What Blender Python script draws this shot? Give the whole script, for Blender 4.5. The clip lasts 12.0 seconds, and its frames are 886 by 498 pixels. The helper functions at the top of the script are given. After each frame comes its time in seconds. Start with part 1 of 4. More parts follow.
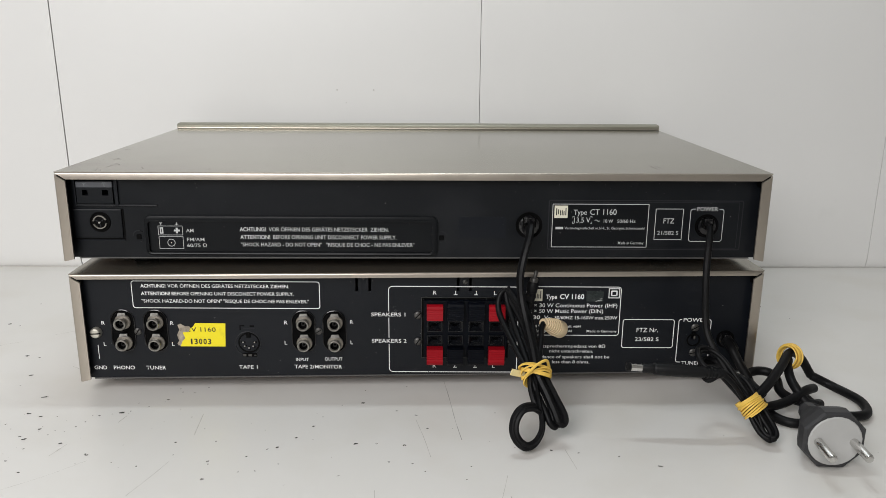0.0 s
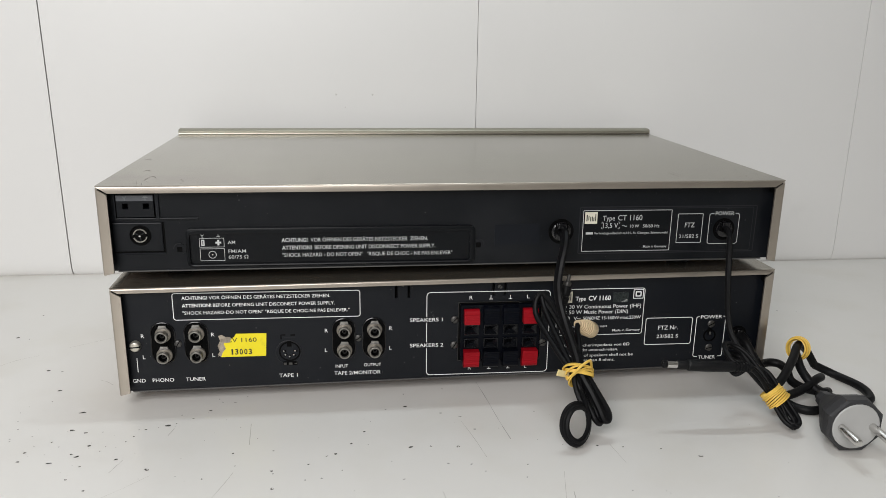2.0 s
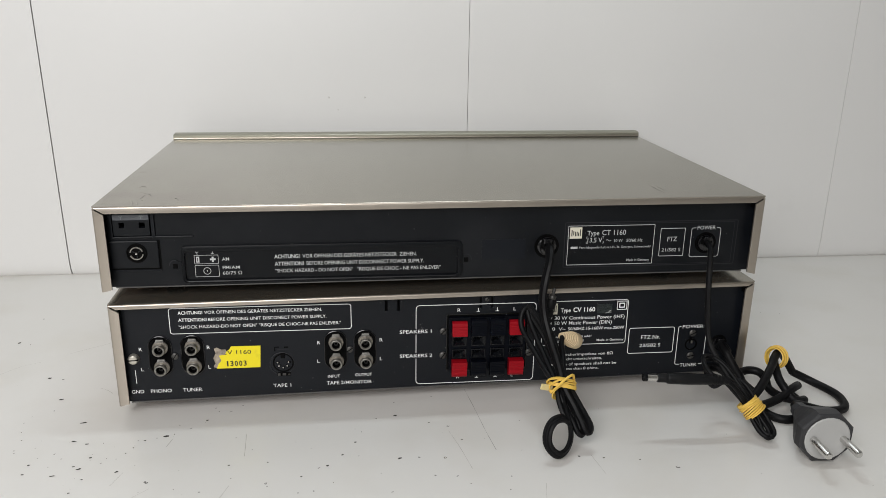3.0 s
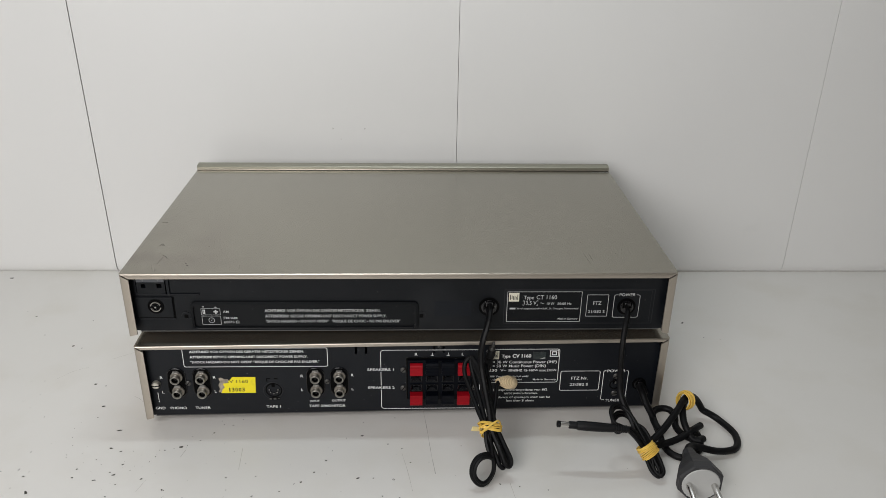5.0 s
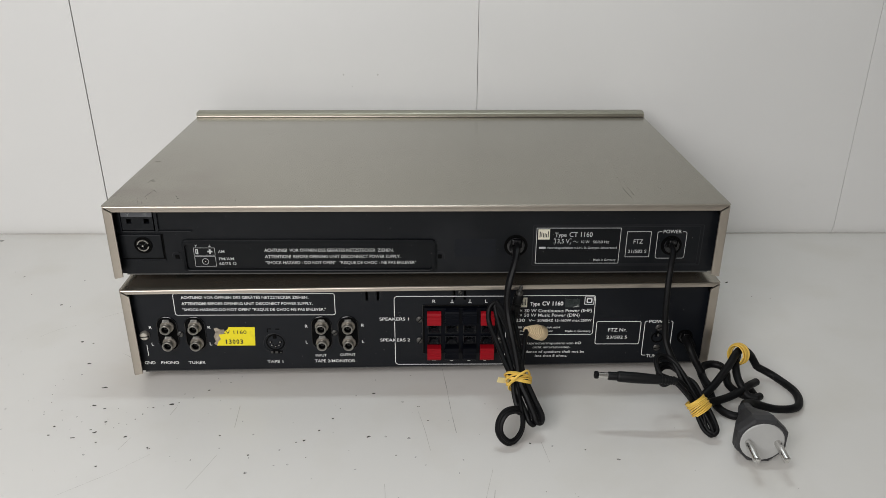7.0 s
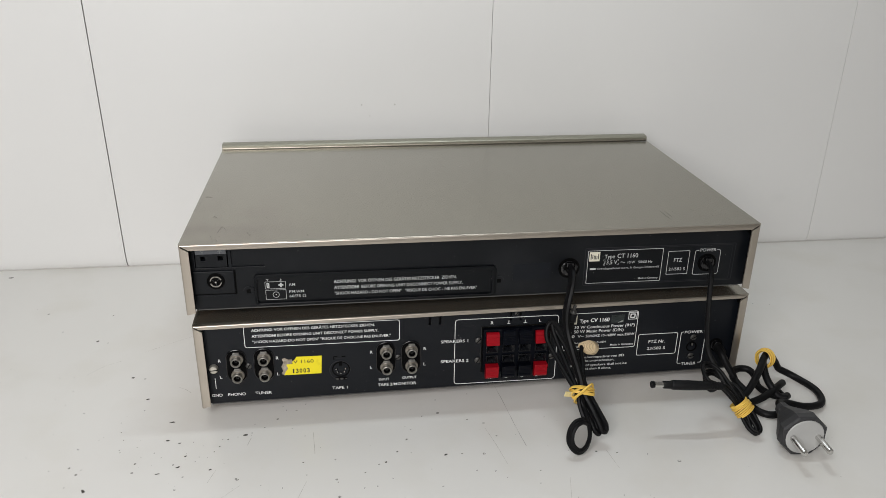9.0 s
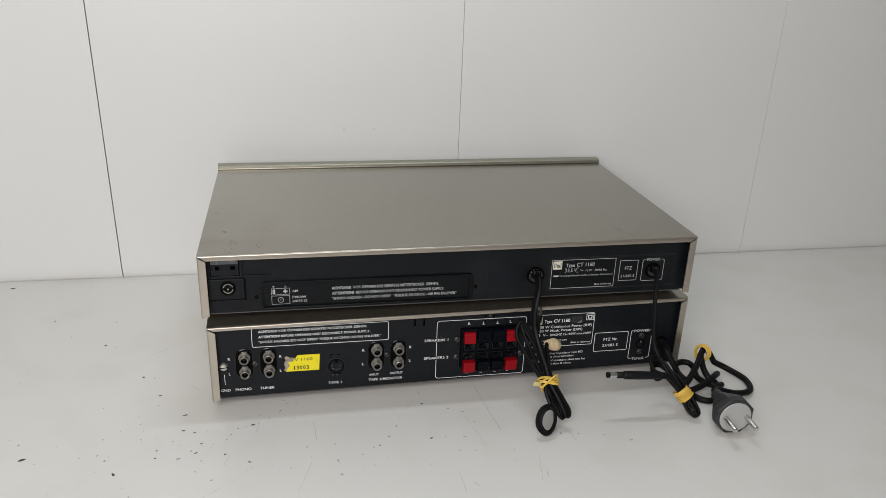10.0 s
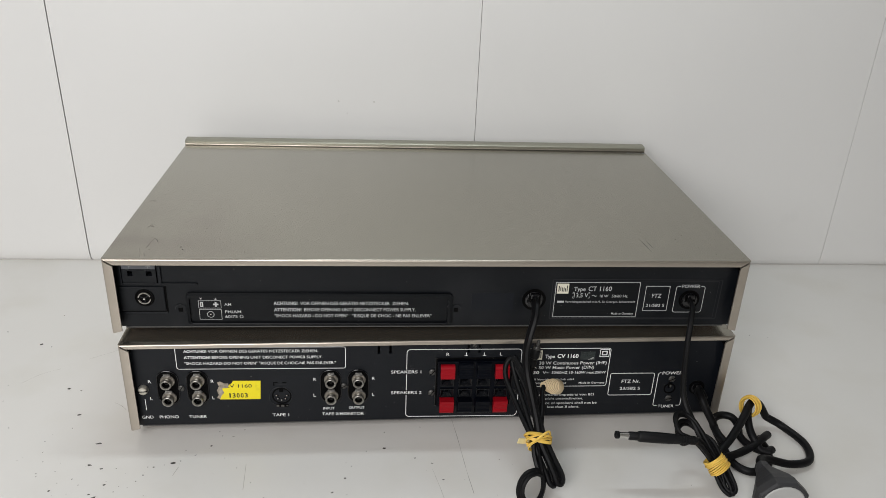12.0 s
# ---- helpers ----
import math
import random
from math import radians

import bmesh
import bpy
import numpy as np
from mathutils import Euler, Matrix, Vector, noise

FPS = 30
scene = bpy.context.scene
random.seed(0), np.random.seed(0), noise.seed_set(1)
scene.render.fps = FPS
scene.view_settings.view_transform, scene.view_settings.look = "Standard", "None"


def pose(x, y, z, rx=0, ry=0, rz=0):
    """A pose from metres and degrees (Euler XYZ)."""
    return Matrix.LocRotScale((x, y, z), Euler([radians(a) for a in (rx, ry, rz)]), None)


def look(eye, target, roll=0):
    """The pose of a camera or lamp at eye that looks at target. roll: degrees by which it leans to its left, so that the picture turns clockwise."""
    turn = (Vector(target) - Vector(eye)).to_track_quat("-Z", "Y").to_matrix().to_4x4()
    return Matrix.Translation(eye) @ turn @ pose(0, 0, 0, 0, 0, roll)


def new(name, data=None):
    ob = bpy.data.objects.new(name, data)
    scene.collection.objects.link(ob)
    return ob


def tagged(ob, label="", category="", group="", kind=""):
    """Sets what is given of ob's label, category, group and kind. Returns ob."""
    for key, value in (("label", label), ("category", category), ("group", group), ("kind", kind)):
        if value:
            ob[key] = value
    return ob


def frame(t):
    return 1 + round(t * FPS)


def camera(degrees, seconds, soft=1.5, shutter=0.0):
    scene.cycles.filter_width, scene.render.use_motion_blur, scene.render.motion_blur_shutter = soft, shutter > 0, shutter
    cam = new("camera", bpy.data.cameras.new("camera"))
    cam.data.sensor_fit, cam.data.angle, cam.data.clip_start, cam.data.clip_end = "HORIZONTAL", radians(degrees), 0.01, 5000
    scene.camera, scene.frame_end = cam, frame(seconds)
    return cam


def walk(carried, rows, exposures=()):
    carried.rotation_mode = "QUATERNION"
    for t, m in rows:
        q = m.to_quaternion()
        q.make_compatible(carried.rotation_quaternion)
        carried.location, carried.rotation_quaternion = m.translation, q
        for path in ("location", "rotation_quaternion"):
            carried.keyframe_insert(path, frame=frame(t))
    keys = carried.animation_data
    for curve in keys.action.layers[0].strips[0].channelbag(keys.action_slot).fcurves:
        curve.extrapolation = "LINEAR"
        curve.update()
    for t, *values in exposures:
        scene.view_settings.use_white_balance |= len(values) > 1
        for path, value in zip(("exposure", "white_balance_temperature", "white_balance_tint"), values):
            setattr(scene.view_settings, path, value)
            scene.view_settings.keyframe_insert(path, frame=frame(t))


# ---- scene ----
cam = camera(59.5, 12.0, soft=0.6)
PATH = [
    (0, (0.008, -0.469, 0.222), (0.043, 1.463, -0.291), 0.4),
    (0.5, (0.004, -0.464, 0.22), (0.06, 1.47, -0.288), 0.6),
    (1, (-0.005, -0.468, 0.223), (0.1, 1.463, -0.286), 0.9),
    (1.5, (-0.034, -0.48, 0.233), (0.137, 1.444, -0.287), 1.0),
    (2, (-0.064, -0.478, 0.236), (0.158, 1.437, -0.299), 0.8),
    (2.5, (-0.07, -0.476, 0.238), (0.178, 1.427, -0.324), 0.6),
    (3, (-0.058, -0.484, 0.268), (0.165, 1.409, -0.338), 0.8),
    (3.2, (-0.054, -0.488, 0.288), (0.163, 1.396, -0.35), 1.1),
    (4.8, (0.011, -0.543, 0.422), (0.083, 1.273, -0.413), 1.1),
    (5, (0.012, -0.545, 0.42), (0.079, 1.267, -0.422), 1.0),
    (5.5, (0.013, -0.549, 0.403), (0.063, 1.259, -0.45), 0.7),
    (6, (0.021, -0.541, 0.371), (0.052, 1.27, -0.476), 0.3),
    (6.5, (0.018, -0.532, 0.358), (0.043, 1.281, -0.487), 0.3),
    (6.7, (0.015, -0.522, 0.349), (0.036, 1.297, -0.482), 0.2),
    (8.3, (-0.019, -0.471, 0.317), (0.083, 1.365, -0.47), 0.3),
    (8.5, (-0.041, -0.483, 0.33), (0.104, 1.35, -0.458), 0.5),
    (9, (-0.097, -0.526, 0.362), (0.137, 1.297, -0.426), 0.8),
    (9.5, (-0.123, -0.57, 0.385), (0.192, 1.244, -0.395), 1.4),
    (10, (-0.138, -0.602, 0.393), (0.228, 1.215, -0.36), 2.2),
    (10.5, (-0.135, -0.602, 0.396), (0.232, 1.216, -0.352), 2.5),
    (11, (-0.115, -0.557, 0.383), (0.218, 1.266, -0.37), 2.6),
    (11.5, (-0.08, -0.501, 0.367), (0.172, 1.323, -0.415), 2.7),
    (12, (-0.036, -0.469, 0.373), (0.118, 1.337, -0.471), 2.5),
]
walk(cam, [(t, look(eye, target, roll)) for t, eye, target, roll in PATH],
     exposures=[(0, 0.0), (2.5, -0.03), (3.2, -0.08), (4.8, -0.22), (6.5, -0.22), (8.5, -0.1), (9.5, -0.14), (10.5, -0.28), (11, -0.24), (12, -0.1)])

# ---- light ----
scene.view_settings.exposure = 0.0
world = bpy.data.worlds.new("room_air")
scene.world = world
world.use_nodes = True
world.node_tree.nodes["Background"].inputs[0].default_value = (0.9, 0.95, 1.0, 1)
world.node_tree.nodes["Background"].inputs[1].default_value = 0.05


def area_lamp(name, place, target, sx, sy, watts, colour):
    data = bpy.data.lights.new(name, "AREA")
    data.shape, data.size, data.size_y = "RECTANGLE", sx, sy
    data.energy, data.color = watts, colour
    ob = new(name, data)
    ob.matrix_world = look(place, target)
    return ob


# a cool fluorescent tube above the back of the table, and the larger, warmer light from the front left of the room
area_lamp("ceiling_tube", (0.0, 0.118, 1.0), (0.0, 0.45, 0), 0.35, 0.04, 2.1, (0.90, 1.0, 1.05))
area_lamp("front_window", (-0.39, -0.92, 0.68), (-0.1, 0.1, 0.1), 0.65, 0.65, 12.4, (1.0, 0.985, 0.985))


# ---- materials ----
def material(name, colour, rough=0.5, metal=0.0, vary=0.06, scale=40.0, bump=0.0, bump_scale=600.0,
             stain=None, stain_scale=6.0, stain_at=(0.62, 0.75), stretch=(1, 1, 1), spec=0.5):
    """Base colour with grain at two scales, optional stains of a second colour and fine relief."""
    m = bpy.data.materials.new(name)
    m.use_nodes = True
    nt = m.node_tree
    p = nt.nodes["Principled BSDF"]
    tex = nt.nodes.new("ShaderNodeTexCoord")
    mp = nt.nodes.new("ShaderNodeMapping")
    mp.inputs["Scale"].default_value = stretch
    nt.links.new(tex.outputs["Object"], mp.inputs[0])

    def noise_node(s, detail=3.0):
        n = nt.nodes.new("ShaderNodeTexNoise")
        n.inputs["Scale"].default_value, n.inputs["Detail"].default_value = s, detail
        nt.links.new(mp.outputs[0], n.inputs["Vector"])
        return n.outputs["Fac"]

    def mix(fac, a, b):
        n = nt.nodes.new("ShaderNodeMix")
        n.data_type = "RGBA"
        nt.links.new(fac, n.inputs[0])
        for v, s in ((a, n.inputs[6]), (b, n.inputs[7])):
            if isinstance(v, tuple):
                s.default_value = (*v, 1)
            else:
                nt.links.new(v, s)
        return n.outputs[2]

    lo = tuple(c * (1 - vary) for c in colour)
    hi = tuple(min(1, c * (1 + vary)) for c in colour)
    col = mix(noise_node(scale), lo, hi)
    if stain:
        r = nt.nodes.new("ShaderNodeMapRange")
        r.inputs[1].default_value, r.inputs[2].default_value = stain_at
        nt.links.new(noise_node(stain_scale, 6.0), r.inputs[0])
        col = mix(r.outputs[0], col, stain)
    nt.links.new(col, p.inputs["Base Color"])
    r = nt.nodes.new("ShaderNodeMapRange")
    r.inputs[3].default_value, r.inputs[4].default_value = max(0.03, rough - 0.07), min(1, rough + 0.07)
    nt.links.new(noise_node(scale * 2.3), r.inputs[0])
    nt.links.new(r.outputs[0], p.inputs["Roughness"])
    p.inputs["Metallic"].default_value = metal
    p.inputs["Specular IOR Level"].default_value = spec
    if bump:
        b = nt.nodes.new("ShaderNodeBump")
        b.inputs["Strength"].default_value, b.inputs["Distance"].default_value = bump, 0.0004
        nt.links.new(noise_node(bump_scale, 2.0), b.inputs["Height"])
        nt.links.new(b.outputs[0], p.inputs["Normal"])
    return m


WHITE_PANEL = material("white_melamine", (0.78, 0.775, 0.76), 0.4, vary=0.015, scale=5, bump=0.05, bump_scale=300,
                       stain=(0.70, 0.70, 0.68), stain_scale=9, stain_at=(0.7, 0.85))
SEAM = material("seam_shadow_board", (0.29, 0.28, 0.265), 0.8, vary=0.2)
TABLE_WHITE = material("white_table_lacquer", (0.70, 0.685, 0.655), 0.36, vary=0.02, scale=8, bump=0.06, bump_scale=220,
                       stain=(0.65, 0.628, 0.58), stain_scale=11, stain_at=(0.5, 0.78))
CHIP = material("bare_dark_chip", (0.06, 0.055, 0.047), 0.8, vary=0.4, scale=500)
CHIP_GREY = material("grey_scuff", (0.36, 0.345, 0.32), 0.7, vary=0.3, scale=500)
SCRATCH = material("fine_scratch", (0.43, 0.41, 0.375), 0.7, vary=0.3, scale=300)
PLASTER = material("room_plaster", (0.72, 0.71, 0.68), 0.8, vary=0.03, scale=4, bump=0.1)
FLOOR_MAT = material("grey_floor", (0.3, 0.29, 0.28), 0.6, vary=0.1, scale=6)
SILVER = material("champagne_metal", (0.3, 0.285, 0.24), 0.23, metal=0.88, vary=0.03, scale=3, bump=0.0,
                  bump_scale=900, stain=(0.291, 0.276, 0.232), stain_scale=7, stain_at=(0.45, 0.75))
for m in (SILVER,):
    m.node_tree.nodes["Principled BSDF"].inputs["Coat Weight"].default_value = 0.35
    m.node_tree.nodes["Principled BSDF"].inputs["Coat Roughness"].default_value = 0.2


def grubby_patch(m, centre, reach, colour, scale):
    """Brownish handling marks: cloudy smears that thin out with distance from a place on the thing."""
    nt = m.node_tree
    p = nt.nodes["Principled BSDF"]
    old = p.inputs["Base Color"].links[0].from_socket
    tex = nt.nodes.new("ShaderNodeTexCoord")
    far = nt.nodes.new("ShaderNodeVectorMath")
    far.operation = "DISTANCE"
    far.inputs[1].default_value = centre
    nt.links.new(tex.outputs["Object"], far.inputs[0])
    near = nt.nodes.new("ShaderNodeMapRange")
    near.inputs[1].default_value, near.inputs[2].default_value = reach, 0.0
    nt.links.new(far.outputs["Value"], near.inputs[0])
    cloud = nt.nodes.new("ShaderNodeTexNoise")
    cloud.inputs["Scale"].default_value, cloud.inputs["Detail"].default_value = scale, 5.0
    nt.links.new(tex.outputs["Object"], cloud.inputs["Vector"])
    cut = nt.nodes.new("ShaderNodeMapRange")
    cut.inputs[1].default_value, cut.inputs[2].default_value = 0.42, 0.68
    nt.links.new(cloud.outputs["Fac"], cut.inputs[0])
    both = nt.nodes.new("ShaderNodeMath")
    both.operation = "MULTIPLY"
    nt.links.new(near.outputs[0], both.inputs[0])
    nt.links.new(cut.outputs[0], both.inputs[1])
    mix = nt.nodes.new("ShaderNodeMix")
    mix.data_type = "RGBA"
    nt.links.new(both.outputs[0], mix.inputs[0])
    nt.links.new(old, mix.inputs[6])
    mix.inputs[7].default_value = (*colour, 1)
    nt.links.new(mix.outputs[2], p.inputs["Base Color"])


grubby_patch(SILVER, (-0.2, -0.1, 0.063), 0.1, (0.25, 0.222, 0.196), 28)
SCUFF = material("brown_scuff", (0.25, 0.228, 0.2), 0.32, metal=0.85, vary=0.3, scale=900)
RUBBED = material("light_scratch", (0.215, 0.2, 0.172), 0.35, metal=0.8, vary=0.2)
NICK = material("dark_nick", (0.06, 0.05, 0.042), 0.6, metal=0.3, vary=0.3, scale=900)
# champagne metal brightened: light on the rear lip and flanges put into the colour
SILVER_EDGE_LIT = material("champagne_edge_lit", (0.46, 0.412, 0.355), 0.34, metal=0.88, vary=0.05, scale=60, bump=0.03)
BEZEL = material("champagne_bezel", (0.33, 0.32, 0.262), 0.46, metal=0.8, vary=0.03, scale=20)
BLACK_STEEL = material("black_painted_steel", (0.0038, 0.005, 0.0076), 0.42, spec=0.26, vary=0.18, scale=30, bump=0.08, bump_scale=1500)
BLACK_PLASTIC = material("black_moulded_plastic", (0.0029, 0.0039, 0.0056), 0.4, spec=0.24, vary=0.2, scale=25, bump=0.06, bump_scale=900,
                         stain=(0.0085, 0.0095, 0.0115), stain_scale=24, stain_at=(0.48, 0.75))
LABEL_BLACK = material("black_label_film", (0.0022, 0.003, 0.0042), 0.36, spec=0.2, vary=0.15, scale=60)
STICKER_TRACE = material("bluish_glue_trace", (0.0028, 0.0042, 0.0074), 0.34, spec=0.27, vary=0.2, scale=60)
CHASSIS = material("dark_chassis", (0.012, 0.012, 0.013), 0.7, vary=0.2)
PRINT = material("white_print", (0.88, 0.89, 0.88), 0.55, vary=0.08, scale=900)
GLOSS_BLACK = material("glossy_black_rim", (0.004, 0.004, 0.005), 0.2, spec=0.6, vary=0.2, scale=200)
RIDGE = material("dull_black_ridge", (0.011, 0.012, 0.0145), 0.5, spec=0.35, vary=0.2, scale=90)
DUST = material("grey_dust", (0.13, 0.13, 0.125), 0.9, vary=0.4, scale=700)
PRINT_DIM = material("grey_print", (0.24, 0.25, 0.25), 0.6, vary=0.2, scale=900)
PRINT_SMALL = material("fine_grey_print", (0.5, 0.51, 0.51), 0.6, vary=0.35, scale=1500)
PRINT_SOFT = material("worn_white_print", (0.54, 0.555, 0.55), 0.6, vary=0.15, scale=700)
CREAM = material("cream_print", (0.7, 0.67, 0.55), 0.5, vary=0.05, scale=300)
BRACKET_GREY = material("grey_plastic_strip", (0.085, 0.09, 0.10), 0.4, vary=0.1, scale=200)
HOLE = material("socket_hole", (0.0015, 0.0015, 0.0015), 0.7, spec=0.08, vary=0.2)
NICKEL = material("dull_nickel", (0.38, 0.365, 0.335), 0.3, metal=0.9, vary=0.15, scale=300, bump=0.1, bump_scale=900,
                  stain=(0.2, 0.17, 0.14), stain_scale=220, stain_at=(0.6, 0.75))
TAB_NICKEL = material("worn_nickel_tab", (0.42, 0.41, 0.39), 0.35, metal=0.9, vary=0.2, scale=300)
WASHER = material("tarnished_washer", (0.23, 0.21, 0.18), 0.45, metal=0.75, vary=0.2, scale=350, bump=0.1, bump_scale=900)
BRIGHT_NICKEL = material("bright_nickel", (0.66, 0.65, 0.63), 0.22, metal=1.0, vary=0.08, scale=300)
SCREW_MAT = material("dark_screw", (0.085, 0.083, 0.079), 0.42, metal=0.7, vary=0.25, scale=500)
HARDBOARD = material("brown_hardboard", (0.13, 0.075, 0.05), 0.6, vary=0.2, scale=80)
BASE_SHEET = material("grey_zinc_sheet", (0.12, 0.118, 0.115), 0.45, metal=0.6, vary=0.12, scale=60)
SCREW_LIGHT = material("zinc_screw", (0.6, 0.57, 0.5), 0.32, metal=0.8, vary=0.2, scale=500)
RED = material("red_plastic", (0.28, 0.003, 0.009), 0.42, spec=0.16, vary=0.08, scale=120)
TAB_BLACK = material("black_tab_plastic", (0.0018, 0.0025, 0.005), 0.32, spec=0.11, vary=0.15, scale=200)
FUNNEL = material("glossy_black_funnel", (0.003, 0.0035, 0.005), 0.26, spec=0.35, vary=0.15, scale=200)
YELLOW = material("yellow_sticker_paper", (0.86, 0.72, 0.012), 0.55, vary=0.04, scale=150, stain=(0.76, 0.63, 0.02),
                  stain_scale=160, stain_at=(0.62, 0.75))
TORN = material("torn_paper", (0.33, 0.285, 0.225), 0.9, vary=0.85, scale=420, bump=0.6, bump_scale=700)
INK = material("sticker_ink", (0.02, 0.02, 0.015), 0.6, vary=0.1)
CABLE = material("black_cable_vinyl", (0.0034, 0.0034, 0.004), 0.5, spec=0.18, vary=0.2, scale=120, bump=0.08, bump_scale=700)
RUBBER = material("black_rubber", (0.004, 0.0042, 0.0048), 0.5, spec=0.22, vary=0.2, scale=200, bump=0.1)
PLUG_GREY = material("dark_grey_moulding", (0.035, 0.035, 0.037), 0.5, spec=0.35, vary=0.12, scale=150, bump=0.08, bump_scale=700)
PALE_FACE = material("pale_grey_plastic", (0.42, 0.42, 0.41), 0.45, vary=0.05, scale=150)
BAND = material("yellow_rubber_band", (0.76, 0.5, 0.09), 0.5, vary=0.15, scale=400, bump=0.2)
BAND_PALE = material("pale_band_end", (0.78, 0.66, 0.33), 0.6, vary=0.12, scale=400, bump=0.2)
BEIGE = material("aged_ivory_plastic", (0.68, 0.54, 0.34), 0.42, vary=0.1, scale=220)
FOIL = material("scuffed_hologram_foil", (0.055, 0.065, 0.066), 0.25, metal=0.85, vary=0.5, scale=350, bump=0.7, bump_scale=300,
                stain=(0.75, 0.77, 0.76), stain_scale=190, stain_at=(0.58, 0.63), stretch=(0.6, 1, 1.8))


# ---- building blocks ----
BASES = {}
SEATS = {}      # how the parts of a thing are set down: a function of a place in millimetres


def turned_box(turn, dx=0.0, dz=0.0):
    """A unit set down slightly askew on the table, its right end further back; its feet keep their ground."""
    return lambda p: (p.x + dx - turn * p.y, p.y + turn * p.x, p.z + dz * min(1.0, p.z / 8))


def turned_print(turn, eye=(-30, -520, 330)):
    """The marks and sockets of an askew panel, laid out square on a flat drawing seen from the room."""
    def put(p):
        d = turn * p.x
        k = d / -eye[1]
        return p.x + (p.x - eye[0]) * k, p.y + d, p.z + (p.z - eye[2]) * k
    return put




def thing(name, base, label, category, group="", kind=""):
    ob = new(name)
    ob.location = base
    ob.empty_display_size = 0.02
    BASES[ob.name] = Vector(base)
    return tagged(ob, label, category, group, kind)


def part(name, bm, mat, parent, label="", smooth=False):
    """Links a bmesh, laid out in the room's coordinates, as one mesh object under its thing or part."""
    base = BASES[parent.name] if parent else Vector((0, 0, 0))
    seat = SEATS.get(parent.name) if parent else None
    if seat:
        for v in bm.verts:
            v.co = Vector(seat(v.co * 1000)) / 1000
    bmesh.ops.translate(bm, verts=bm.verts, vec=-base)
    bmesh.ops.recalc_face_normals(bm, faces=bm.faces)
    me = bpy.data.meshes.new(name)
    bm.to_mesh(me)
    bm.free()
    me.materials.append(mat)
    if smooth:
        for f in me.polygons:
            f.use_smooth = True
        me.set_sharp_from_angle(angle=radians(38))
    ob = new(name, me)
    if parent:
        ob.parent = parent
    BASES[ob.name] = base
    SEATS[ob.name] = seat
    if label:
        ob["label"] = label
    return ob


def mm(*v):
    return tuple(a / 1000 for a in v)


def box(bm, x0, x1, y0, y1, z0, z1, bevel=0.0, seg=2):
    """A box in millimetres, its edges rounded by bevel."""
    vs = [bm.verts.new(mm(x, y, z)) for x in (x0, x1) for y in (y0, y1) for z in (z0, z1)]
    fs = [bm.faces.new([vs[i] for i in q]) for q in
          ((0, 1, 3, 2), (4, 6, 7, 5), (0, 4, 5, 1), (2, 3, 7, 6), (0, 2, 6, 4), (1, 5, 7, 3))]
    if bevel:
        es = {e for f in fs for e in f.edges}
        bmesh.ops.bevel(bm, geom=list(es), offset=bevel / 1000, segments=seg, affect="EDGES", profile=0.6)
    return bm


def one_box(*a, **k):
    return box(bmesh.new(), *a, **k)


def prism(bm, poly, axis, a, b):
    """A closed outline (mm) in the two other axes, drawn out along axis from a to b."""
    def put(p, s):
        c = {"x": (s, p[0], p[1]), "y": (p[0], s, p[1]), "z": (p[0], p[1], s)}[axis]
        return bm.verts.new(mm(*c))
    lo, hi = [put(p, a) for p in poly], [put(p, b) for p in poly]
    n = len(poly)
    bm.faces.new(lo)
    bm.faces.new(list(reversed(hi)))
    for i in range(n):
        bm.faces.new((lo[i], hi[i], hi[(i + 1) % n], lo[(i + 1) % n]))
    return bm


def lathe(bm, profile, m, seg=24, closed=False):
    """Turns (radius, height) pairs in mm round the z axis of m, whose place is in mm."""
    rings = []
    for r, h in profile:
        if r < 1e-6:
            rings.append([bm.verts.new(m @ Vector((0, 0, h)) / 1000)])
        else:
            rings.append([bm.verts.new(m @ Vector((r * math.cos(k * math.tau / seg), r * math.sin(k * math.tau / seg), h)) / 1000)
                          for k in range(seg)])
    for a, b in zip(rings, rings[1:]):
        for k in range(seg):
            q = [a[k % len(a)], a[(k + 1) % len(a)], b[(k + 1) % len(b)], b[k % len(b)]]
            q = list(dict.fromkeys(q))
            if len(q) > 2:
                bm.faces.new(q)
    return bm


def towards(x, y, z, way=(0, -1, 0)):
    """A frame in mm at a place, its z axis along way."""
    return Matrix.Translation((x, y, z)) @ Vector(way).to_track_quat("Z", "Y").to_matrix().to_4x4()


